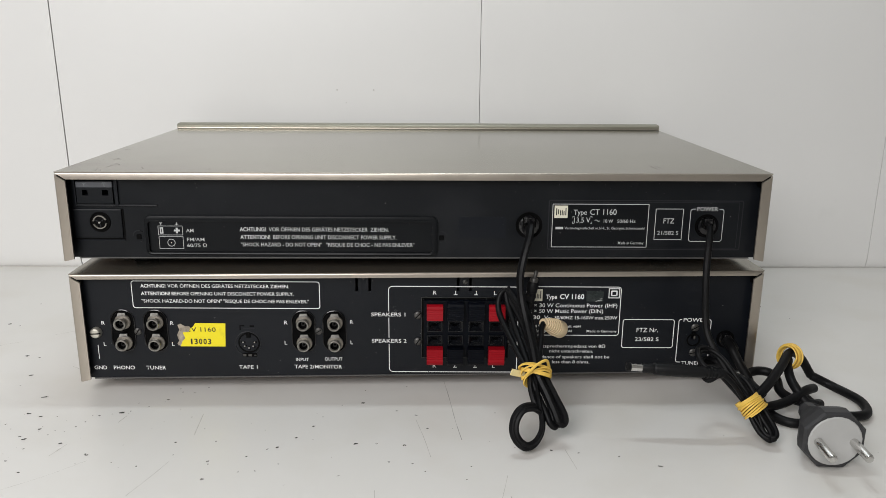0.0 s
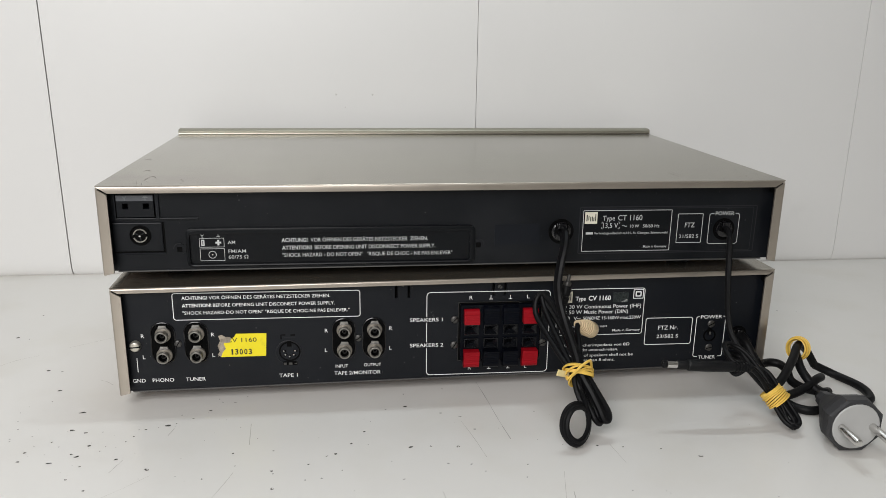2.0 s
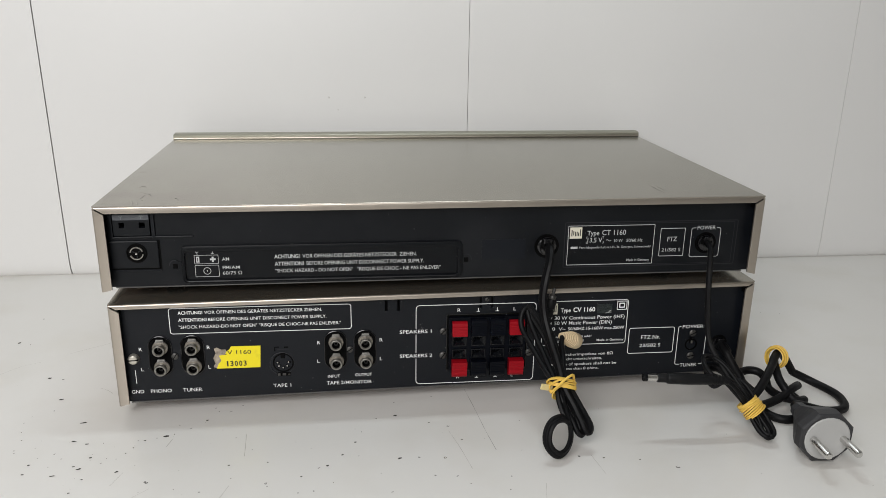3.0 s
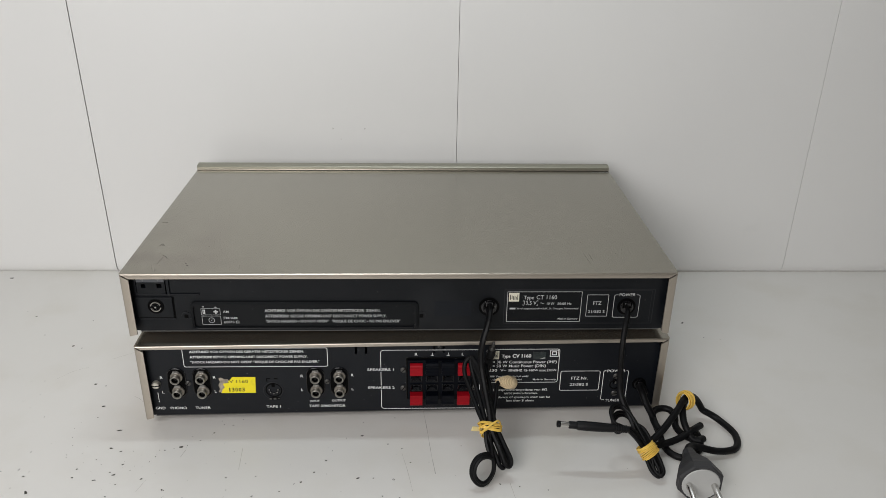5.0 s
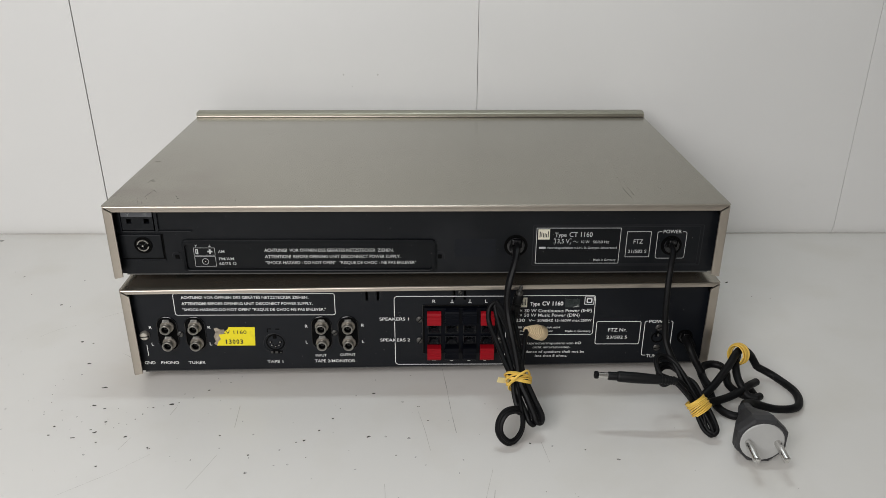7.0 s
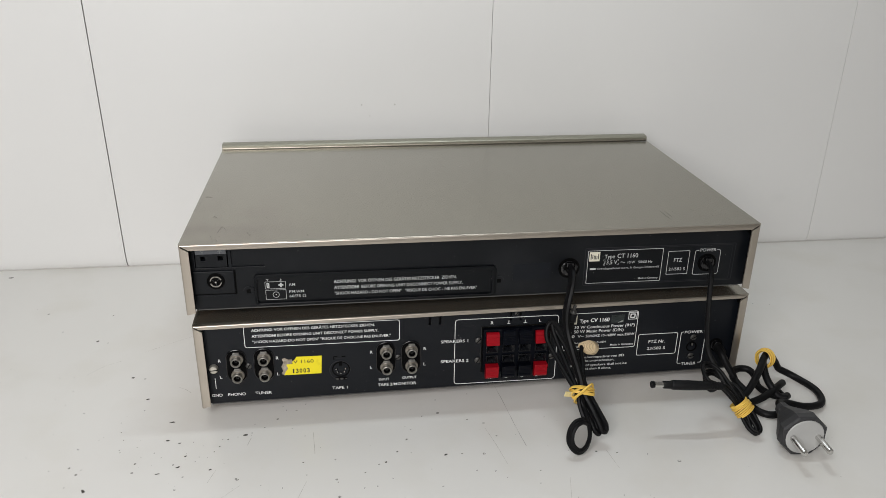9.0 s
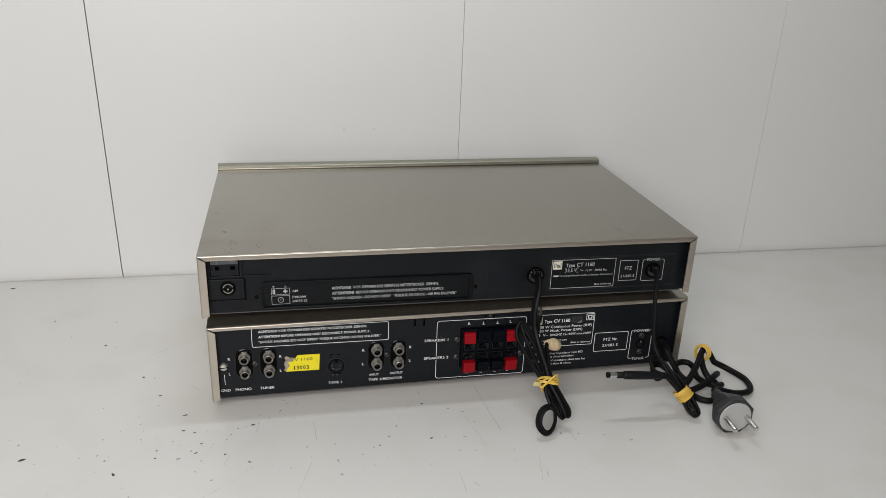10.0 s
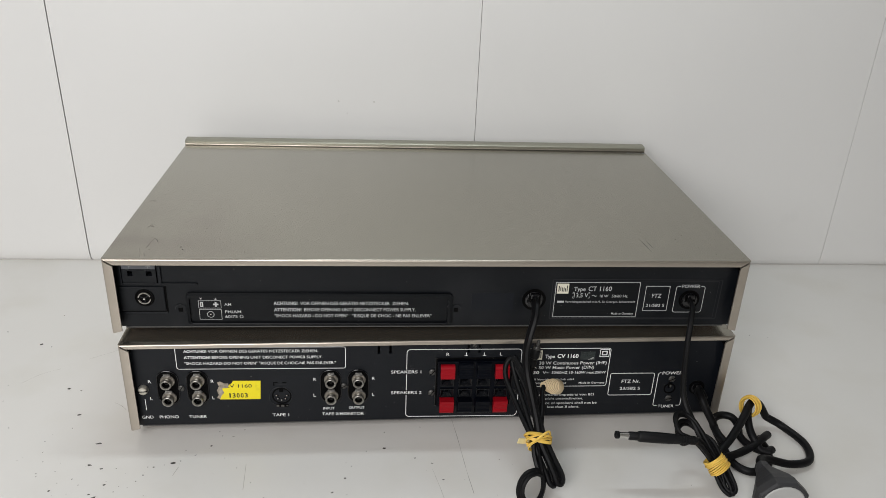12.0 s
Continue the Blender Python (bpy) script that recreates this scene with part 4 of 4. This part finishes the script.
    for x, w, h in ((-112.3, 1.0, 0.8), (-108.8, 1.2, 0.8), (-105.4, 0.8, 0.35)):
        part("lug_tip", one_box(x - w, x + w, L - 1.0, L - 0.5, 23.4 - h, 23.4 + h, bevel=0.2, seg=1), SCREW_MAT, din)
    bm = bmesh.new()
    stroke(bm, [(-114.4, 40.6), (-114.4, 43.6), (-111.6, 43.6)], 0.9, L, closed=False)
    stroke(bm, [(-108.2, 43.4), (-105.3, 43.4)], 1.0, L, closed=False)
    part("stamped_edge", bm, HOLE, unit)
    bm = bmesh.new()
    stroke(bm, [(-112.6, 41.9), (-105.0, 41.9)], 0.35, L, closed=False)
    part("stamped_ridge", bm, RIDGE, unit)
    # loudspeaker field
    frame_line(unit, -18.2, 65.6, 11.9, 71.0, L, 2.6, 0.45)
    for s, x0, x1, z in (("SPEAKERS 1", -29.5, -7.5, 50.6), ("SPEAKERS 2", -29.4, -6.8, 32.4)):
        part("print_gap", one_box(-19.0, -17.3, L - 0.135, L, z - 1.0, z + 3.4), BLACK_STEEL, unit)
        lettering(unit, s, x0, x1, z, L - 0.02, 2.5)
    cols = (11.6, 24.9, 38.2, 51.5)
    bm = bmesh.new()
    for z in (65.6, 15.2):
        perp_sign(bm, cols[1], z, L)
        perp_sign(bm, cols[2], z, L)
    part("ground_signs", bm, PRINT, unit)
    for z in (65.6, 15.0):
        lettering(unit, "R", cols[0] - 1.2, cols[0] + 1.0, z, L, 2.5)
        lettering(unit, "L", cols[3] - 1.9, cols[3] - 0.2, z, L, 2.5)
    block = part("terminal_block", panel_with_holes(bmesh.new(), 4.4, 58.4, 23.4, 62.4, L - 3.0, L,
                 [(c - 3.6, c + 3.6, a, b) for c in cols for a, b in ((33.0, 38.3), (42.6, 47.9))]), TAB_BLACK, unit, "black spring terminal block with red and black tabs")
    # flat black strip stands for the deep shade in the recess round the block
    part("block_gap_shade", panel_with_holes(bmesh.new(), 3.2, 59.6, 22.3, 63.5, L - 0.25, L, [(4.3, 58.5, 23.3, 62.5)]), HOLE, block)
    part("block_rim", panel_with_holes(bmesh.new(), 2.7, 60.1, 21.8, 64.0, L - 0.5, L, [(3.2, 59.6, 22.3, 63.5)]), GLOSS_BLACK, block)
    part("block_back", one_box(4.2, 58.3, L - 0.4, L + 0.2, 31, 50), HOLE, block)
    B = L - 3.0
    for i, c in enumerate(cols):
        for up in (True, False):
            red = i in (0, 3)
            zc = 45.2 if up else 35.6
            # funnel round the wire hole
            bm = bmesh.new()
            ring = []
            for h, w, y in ((3.6, 4.9, B - 1.2), (3.0, 4.3, B - 1.2), (0.5, 1.3, B + 1.6), (0.5, 1.3, B + 3)):
                ring.append([bm.verts.new(mm(c + sx * w, y, zc + sz * h)) for sx, sz in ((-1, -1), (1, -1), (1, 1), (-1, 1))])
            ring.insert(0, [bm.verts.new(mm(c + sx * 4.9, B + 0.2, zc + sz * 3.6)) for sx, sz in ((-1, -1), (1, -1), (1, 1), (-1, 1))])
            for a, b in zip(ring, ring[1:]):
                for k in range(4):
                    bm.faces.new((a[k], a[(k + 1) % 4], b[(k + 1) % 4], b[k]))
            bm.faces.new(ring[-1])
            part("wire_funnel", bm, FUNNEL, block)
            # ribbed lever
            s = 1 if up else -1
            z0 = 50.2 if up else 31.2
            n, h = 6, (9.8 if up and red else 11.6 if up else 12.2)
            f = B - (0 if up else 1.5)
            prof = [(B + 0.4, z0)]
            for k in range(n):
                prof += [(f - 4.6 + 1.2 * k / n, z0 + s * h * 0.66 * k / n), (f - 4.46 + 1.2 * (k + 0.75) / n, z0 + s * h * 0.66 * (k + 0.75) / n)]
            for a in (0, 20, 45, 70, 90):
                prof.append((f - 0.6 - 3.0 * math.cos(radians(a)), z0 + s * h * (0.70 + 0.30 * math.sin(radians(a)))))
            prof.append((B + 0.4, z0 + s * h))
            part("lever", prism(bmesh.new(), prof, "x", c - 5.2, c + 5.2), RED if red else TAB_BLACK, block, "red ribbed lever" if red else "")
    # rating plate
    F = L
    frame_line(unit, 70.6, 131.8, 38.1, 71.3, L, 1.8, 0.45)
    logo_square(unit, 72.6, 81.0, 61.6, 69.7, L)
    lettering(unit, "Type", 83.3, 90.4, 63.1, F, 2.8, bold=True)
    lettering(unit, "CV 1160", 92.3, 108.0, 63.1, F, 3.2, bold=True)
    lettering(unit, "2 × 30 W Continuous Power (IHF)", 72.5, 129.9, 57.4, F, 2.6)
    lettering(unit, "2 × 50 W Music Power (DIN)", 72.6, 120.9, 53.5, F, 2.6)
    lettering(unit, "230", 72.8, 80.0, 49.2, F, 2.5, bold=True)
    lettering(unit, "V~", 82.6, 87.6, 49.2, F, 2.4)
    lettering(unit, "50/60HZ 15-160W max.250W", 89.4, 130.3, 49.2, F, 2.2)
    bars(unit, 73.0, 78.0, 43.5, 45.1, F, (1,), PRINT_SMALL)
    lettering(unit, "Vertriebsgesellschaft mbH", 79.0, 106.6, 43.5, F, 1.6)
    lettering(unit, "St. Georgen/Schwarzwald", 73.0, 101.1, 40.3, F, 1.6)
    lettering(unit, "Made in Germany", 110.8, 130.5, 40.2, F, 1.7)
    part("hologram_sticker", one_box(109.4, 120.4, L - 0.15, L, 61.4, 68.5), FOIL, unit, "scuffed silver foil sticker")
    frame_line(unit, 124.0, 130.8, 64.0, 70.2, L, 0.1, 0.5)
    frame_line(unit, 125.7, 129.1, 65.6, 68.6, L, 0.1, 0.8)
    for s, x0, x1, z in (("Lautsprecherimpedanz von 8Ω", 77.4, 123.7, 29.5), ("nicht unterschreiten.", 87.0, 115.8, 26.0),
                         ("Impedance of speakers shall not be", 74.6, 126.8, 21.9), ("less than 8 ohms.", 89.1, 113.8, 18.3)):
        lettering(unit, s, x0, x1, z, L, 2.0)
    frame_line(unit, 134.4, 168.0, 29.6, 49.2, L, 1.4, 0.45)
    lettering(unit, "FTZ Nr.", 143.6, 157.7, 40.5, L, 2.9)
    lettering(unit, "23/582 S", 142.9, 158.6, 34.3, L, 2.5)
    frame_line(unit, 171.0, 192.2, 19.5, 49.4, L, 1.4, 0.45, gap=(173.0, 190.4), gap_low=(174.2, 189.0))
    lettering(unit, "POWER", 174.0, 189.6, 47.9, L, 2.5)
    lettering(unit, "TUNER", 175.0, 187.6, 17.6, L, 2.5)
    part("power_socket", lathe(bmesh.new(), [(4.6, 0), (4.6, 0.3), (3.6, 0.4), (3.2, -2.0), (0, -2.0)], towards(181.6, L, 35.2), 20), HOLE, unit, smooth=True)
    part("socket_contact", one_box(182.0, 183.2, L + 0.4, L + 1.8, 35.0, 37.6, bevel=0.3, seg=1), NICKEL, unit)
    grommet(unit, 202.6, 36.0, L, 6.0)
    # yellow inventory sticker with its corner torn away
    pts = [(-153.6, 29.2), (-124.6, 29.2), (-123.7, 45.2), (-143.2, 45.3), (-144.6, 43.0), (-147.0, 41.6), (-150.6, 41.0), (-151.4, 38.2), (-150.2, 35.0), (-152.2, 32.6)]
    st = part("inventory_sticker", prism(bmesh.new(), pts, "y", L - 0.15, L), YELLOW, unit, "yellow paper sticker with a torn corner")
    pts2 = [(-155.4, 29.2), (-154.9, 30.1), (-155.6, 31.0), (-153.5, 29.3), (-152.1, 32.6), (-150.1, 35.0), (-151.2, 38.2), (-150.0, 41.0), (-147.0, 41.8), (-148.8, 42.6), (-152.6, 44.8), (-154.6, 43.9), (-153.6, 40.6), (-155.4, 37.0), (-154.2, 33.0)]
    part("torn_paper", prism(bmesh.new(), pts2, "y", L - 0.12, L), TORN, st, "crumpled grey paper residue")
    lettering(st, "CV 1160", -149.6, -130.2, 39.5, L - 0.15, 2.9, INK)
    bm = prism(bmesh.new(), [(-151.0, 39.0), (-147.6, 39.4), (-146.4, 41.6), (-147.0, 43.2), (-151.0, 43.2)], "y", L - 0.33, L - 0.1)
    part("torn_flap", bm, TORN, st)
    for k, digit in enumerate("13003"):
        x = -147.3 + 2.9 * k
        lettering(st, digit, x + (0.6 if digit == "1" else 0), x + (1.6 if digit == "1" else 2.1), 30.9, L - 0.15, 3.6, INK, bold=True, name="digit")
    return unit


def dust(unit, seed, y, spans, count):
    """Specks of dust on a rear panel."""
    rng = random.Random(seed)
    bm = bmesh.new()
    for k in range(count):
        x0, x1, z0, z1 = rng.choice(spans)
        x, z, r = rng.uniform(x0, x1), rng.uniform(z0, z1), rng.choice((0.1, 0.13, 0.16, 0.2, 0.3))
        a = rng.uniform(0, 3)
        bm.faces.new([bm.verts.new(mm(x + r * q * math.cos(a + t), y - 0.3, z + r * math.sin(a + t))) for t, q in ((0, 1.6), (1.3, 1), (2.9, 1.4), (4.4, 0.8))])
    tagged(part("dust", bm, DUST, unit), kind="stuff")


tuner_unit = build_tuner()
amplifier_unit = build_amplifier()
dust(tuner_unit, 5, 8.0, [(-180, 205, 118, 138), (-130, 140, 92, 116), (30, 200, 92, 140)], 70)
dust(amplifier_unit, 6, 6.0, [(-205, 205, 10, 74), (-60, 70, 10, 76), (70, 200, 10, 70)], 110)
dust(amplifier_unit, 8, 6.0, [(-16, -11, 53, 58)], 14)


# ---- the leads ----
def lead(unit, pts, section, name="lead", **k):
    return part(name, sweep(bmesh.new(), pts, section, **k), CABLE, unit, smooth=True)


def rubber_band(c, axis, rx, ry, turns, seed, half, label, wild=0.25):
    """A band wound several times round a bundle."""
    unit = thing("rubber_band", mm(*c), label, "rubber band", "bands round the leads")
    w = Vector(axis).normalized()
    u = w.cross(Vector((0, 0, 1))).normalized()
    v = w.cross(u)
    pts, n = [], 14 * turns
    for k in range(n + 1):
        a = k * math.tau / 14
        g = 1.04 + 0.06 * math.sin(a * 0.37 + seed)
        off = -half + 2 * half * ((k / n * 2.3 + 0.13 * math.sin(k * 0.21)) % 1.0 if wild > 0.5 else k / n)
        off = half * math.sin(math.tau * 1.15 * k / n + seed) if wild > 0.5 else off
        off += wild * half * math.cos(a + seed + 0.05 * k)
        pts.append(Vector(c) + u * rx * g * math.cos(a) + v * ry * g * math.sin(a) + w * off)
    bm = sweep(bmesh.new(), pts, [(-0.4, -1.1), (0.4, -1.1), (0.5, 0), (0.4, 1.1), (-0.4, 1.1), (-0.5, 0)], up=tuple(w), steps=2)
    part("strip", bm, BAND, unit, smooth=True)
    return unit


def build_audio_lead():
    lead_set = thing("audio_lead", (0.066, -0.075, 0.0), "black twin audio lead hanging bundled from the tuner, ivory plug", "cable")
    tw = twin(2.1)
    # from the bushing down to the band, on to the end of the bundle and back
    lead(lead_set, [(70.9, 6, 111.6), (70.6, -1.5, 111.4), (68.8, -9.5, 106), (65.0, -16, 95), (63.2, -19, 84), (63.9, -23, 72), (66.2, -31, 60), (69, -45, 47), (70.5, -55, 37), (75, -62, 28),
                    (79, -67, 19.5), (81, -69.5, 14.5), (83.5, -69.5, 13.0), (84.2, -66.5, 16.5), (79, -60, 26), (73, -50, 37), (70, -40, 47), (66, -26, 58), (60, -14, 68), (55.5, -9, 73.5)], tw, up=(0, -1, 0))
    # loops that bow out above the band
    lead(lead_set, [(56.5, -9, 73.5), (53, -10, 72), (51, -12, 67), (51.6, -16, 60), (56, -28, 52), (61, -42, 44), (66, -54, 37), (70, -62, 28), (74.5, -68, 19), (76.5, -71, 14.5),
                    (79.5, -71, 12.0), (80.5, -67, 15.5), (76.5, -60, 24), (72, -50, 36), (72, -38, 46), (71, -24, 56), (69, -12, 62), (69.5, -5, 64)], circle(1.85), up=(0, -1, 0))
    lead(lead_set, [(67.5, -58, 33), (66, -48, 40), (63, -36, 48), (60, -24, 56), (57, -14, 65), (55.5, -9.5, 72)], circle(1.85), up=(0, -1, 0))
    # flat coil below the band
    lead(lead_set, [(67.5, -53, 38), (67, -60, 31), (68.5, -66, 25), (70.5, -69, 21.5), (66, -72, 25), (60, -75, 25), (56, -78, 20.5), (55.2, -80.5, 14), (58, -82, 8.6), (62.5, -82.5, 6.0), (67.5, -79.5, 7.0),
                    (71.2, -75, 11), (72, -71.5, 16.5), (71, -67.5, 22.5), (70, -60, 29), (69, -52, 38)], twin(1.6), up=(0.6, 0.2, 0.9))
    lead(lead_set, [(71.5, -52, 38), (75.5, -59, 30), (80.5, -65.5, 20), (83.6, -68.5, 15)], circle(1.85))
    lead(lead_set, [(72, -56, 35), (76, -62.5, 25.5), (78.8, -68.5, 15)], circle(1.85))
    # lead to the ivory plug
    lead(lead_set, [(71, -55, 36), (73, -44, 44), (75.5, -32, 49), (77, -22, 52), (79, -16, 54)], circle(1.8), up=(0, -1, 0))
    band = rubber_band((69.8, -54.5, 37.5), (0.18, -0.62, -0.72), 8.0, 6.0, 5, 2, 3.0, "crossed yellow rubber band round the black audio lead", 0.9)
    bm = sweep(bmesh.new(), [(63, -55, 37), (58.5, -57.5, 39), (55, -59, 40.5)], [(-1.9, -0.35), (1.9, -0.35), (1.9, 0.35), (-1.9, 0.35)])
    part("band_end", bm, BAND_PALE, band, "pale loose end")
    bm = sweep(bmesh.new(), [(62, -57, 35), (64, -61, 40), (69, -62, 46), (75, -58, 47), (77.5, -54, 41)], circle(0.85, 6))
    part("band_loop", bm, BAND, band, smooth=True)
    # ivory plug with ribbed bend relief
    d = Vector((97.0, -1.5, 42.5)) - Vector((79.5, -15, 54))
    m = towards(79.0, -15.4, 54.3, d)
    prof, n = [(0, -1.0), (2.4, -1.0)], 8
    for k in range(n):
        r, h = 2.5 + 3.1 * (k / (n - 1)) ** 0.8, 1.65 * k
        prof += [(r, h), (r, h + 1.15), (r - 0.35, h + 1.3), (r - 0.35, h + 1.65)]
    prof += [(5.5, 13.4), (5.6, 18.0), (5.2, 18.8), (0, 18.8)]
    plug = part("ivory_plug", lathe(bmesh.new(), prof, m, 24), BEIGE, lead_set, "aged ivory phono plug with ribbed sleeve", smooth=True)
    part("plug_face", lathe(bmesh.new(), [(4.7, 18.8), (4.7, 19.8), (4.0, 20.2), (0, 20.2)], m, 20), RUBBER, plug, smooth=True)
    # black plug standing behind the lead
    m = towards(69.3, -4.8, 56.0, (5.2, 1.5, 25))
    bm = lathe(bmesh.new(), [(0, -3), (2.0, -3), (2.2, 0), (2.7, 1.5), (2.8, 4), (3.2, 4.3), (3.2, 7), (2.8, 7.3), (2.8, 9), (3.3, 9.3), (3.4, 13), (3.0, 13.4), (3.0, 14.6), (3.5, 15), (3.6, 20.6), (3.1, 21.6), (0, 21.6)], m, 20)
    plug = part("black_plug", bm, RUBBER, lead_set, "black phono plug with metal tip", smooth=True)
    part("collar", lathe(bmesh.new(), [(2.6, 21.4), (2.6, 23.6), (2.2, 24.2), (1.2, 24.2)], m, 18), SCREW_MAT, plug, smooth=True)
    part("tip", lathe(bmesh.new(), [(1.3, 24), (1.3, 28.0), (0.8, 29.0), (0, 29.2)], m, 12), SCREW_MAT, plug, smooth=True)


def build_power_lead():
    s = thing("low_voltage_lead", (0.192, -0.07, 0.0), "thin black supply lead coiled up, with barrel plug", "cable")
    tw, c = twin(1.75), circle(1.45)
    lead(s, [(183.9, 6, 111.6), (182.6, -3.0, 110.8), (179.2, -12, 104), (177.0, -18, 92), (176.2, -22, 78), (176.4, -25, 64), (177.2, -29, 53), (179.8, -35, 45), (184, -43, 37), (189, -54, 27), (193.5, -62, 20)], tw, up=(0, -1, 0))
    # loops of the bundle
    for k, (dx, dz, g) in enumerate(((0, 0, 1.0), (2.2, -1.5, 0.93), (-1.5, 1.2, 1.03), (3.4, 0.4, 0.82))):
        lead(s, [(194 + dx, -63, 19 + dz), (186 + dx, -57, 28 + dz), (176 + dx, -57, 38 + dz), (168 + dx * 0.6, -56, 40.5 * g + dz), (166 + dx * 0.6, -49, 44.5 * g + dz), (170 + dx, -41, 45.5 * g + dz),
                 (177 + dx, -38, 43.5 * g + dz), (184 + dx, -43, 39.5 * g + dz), (190 + dx, -52, 32 + dz), (196 + dx, -60, 22 + dz), (200.5 + dx, -67, 14 + dz), (203.0 + dx * 0.7, -73.5, 7.5 + dz * 0.4 + 0.6 * k),
                 (200.5 + dx * 0.7, -76, 6.0 + 0.5 * k), (196.5 + dx * 0.6, -72.5, 9 + dz * 0.5), (194 + dx, -66.5, 15 + dz), (192.5 + dx, -62, 20 + dz)], c, up=(0, -1, 0))
    rubber_band((194.6, -61.5, 20.5), (0.5, -0.55, -0.62), 7.0, 5.8, 9, 7, 4.4, "neatly wound yellow rubber band round thin black lead", 0.12)
    # barrel plug
    d = Vector((168, -60, 40.6)) - Vector((122.3, -56.5, 42.6))
    m = towards(121.4, -56.4, 42.6, d)
    bm = lathe(bmesh.new(), [(1.8, 9.2), (2.7, 9.3), (2.9, 10.0), (2.9, 15.4), (3.4, 15.8), (3.7, 17.0), (3.8, 29.0), (3.6, 36.0), (3.3, 44.0)] +
               [(r, 44.0 + h) for k in range(6) for r, h in ((3.0, 1.9 * k), (3.0, 1.9 * k + 1.1), (2.5, 1.9 * k + 1.2), (2.5, 1.9 * k + 1.9))] + [(2.2, 56.6), (0, 56.6)], m, 20)
    body = part("barrel_plug", bm, RUBBER, s, "black moulded barrel plug", smooth=True)
    part("sleeve", lathe(bmesh.new(), [(2.15, 2.6), (2.15, 9.6), (0, 9.6)], m, 20), BRIGHT_NICKEL, body, "bright metal sleeve", smooth=True)
    part("tip_ring", lathe(bmesh.new(), [(1.0, 1.4), (1.1, 0.2), (2.2, 0), (2.6, 0.5), (2.6, 2.3), (2.3, 2.9), (0, 2.9)], m, 20), RUBBER, body, smooth=True)
    lead(s, [(172, -60.4, 40.2), (178, -61.5, 38.5), (185, -62, 31), (191, -63, 22), (195, -67, 15), (198, -72, 9)], c, up=(0, -1, 0))


def build_mains_lead():
    s = thing("mains_lead", (0.225, -0.06, 0.0), "thick black mains lead coiled on the table beside the amplifier", "cable")
    part("strain_relief", lathe(bmesh.new(), [(3.4, 0), (3.9, 2), (3.9, 5), (3.3, 8), (2.9, 10), (0, 10)], towards(204.6, 9, 33.4, (0.4, -1, -0.5)), 18), RUBBER, s, smooth=True)
    c = circle(2.9, 12)
    lead(s, [(204.6, 6, 33.5), (205.2, -2, 30.5), (208, -7, 24), (212, -11, 17), (214.5, -15, 11), (216.5, -23, 6.5), (217, -33, 4), (219.5, -43, 3.1), (226, -49.5, 3), (235, -49, 3),
             (245, -41, 3), (250, -28, 3.2), (249, -14, 4)], c, up=(0, 0, 1))
    lead(s, [(216.5, -28, 11), (213.5, -19, 13), (213.5, -10, 14), (217, -3, 14.5), (224, 0, 15), (230.5, -2.5, 15), (233, -9, 13), (232, -18, 9), (236, -28, 8), (244, -35, 8.5), (252, -30, 6)], c, up=(0, 0, 1))
    lead(s, [(262, 4, 10), (254, 4, 22), (245, -2, 29), (237, -11, 30.5), (230, -20, 28), (222, -29, 25), (214, -37, 21.5), (207, -42.5, 18.5), (203.4, -44.5, 15.5), (203.6, -44, 11.5),
             (208, -42.5, 9.5), (216, -40, 9.2), (225, -36.5, 9.5), (234, -33, 11.5), (243, -28, 14), (252, -20, 12)], c, up=(0, 0, 1))
    lead(s, [(243, -1, 23), (237.5, -12, 24), (236, -21, 19), (237, -28, 15), (241, -34, 9.2), (247, -37, 8.5)], c, up=(0, 0, 1))
    rubber_band((240.5, -6.5, 28), (0.72, 0.6, -0.2), 6.2, 6.8, 6, 9, 3.4, "yellow rubber band round the thick mains lead", 0.2)
    # moulded two-pin plug lying on the table, its pale face to the room
    m = towards(228, -60, 17, (-0.06, -1, 0)) @ Matrix.Rotation(radians(22.5), 4, "Z")
    bm = lathe(bmesh.new(), [(0, 0), (5.0, 0), (6.0, 6), (10.0, 14), (15.4, 24), (17.6, 30), (17.6, 35.5), (16.6, 37), (14.4, 37), (14.2, 36.2)], m, 8)
    p = part("mains_plug", bm, PLUG_GREY, s, "dark grey angular moulded mains plug")
    part("plug_face", lathe(bmesh.new(), [(14.3, 35.8), (14.3, 37.3), (13.8, 37.8), (0, 37.8)], m, 24), PALE_FACE, p, "pale grey plug face")
    for q in (-9.5, 9.5):
        part("plug_pin", lathe(bmesh.new(), [(2.4, 0), (2.4, 17.5), (1.6, 18.8), (0, 19)], towards(226 + q, -97.6, 17, (-0.06, -1, 0)), 14), BRIGHT_NICKEL, p, smooth=True)
    lead(s, [(228, -66, 17), (229.5, -55, 15.5), (238, -46, 11.5), (258, -46, 6), (276, -40, 4), (282, -22, 4), (274, -2, 5), (262, 4, 10)], c, up=(0, 0, 1))


build_audio_lead()
build_power_lead()
build_mains_lead()
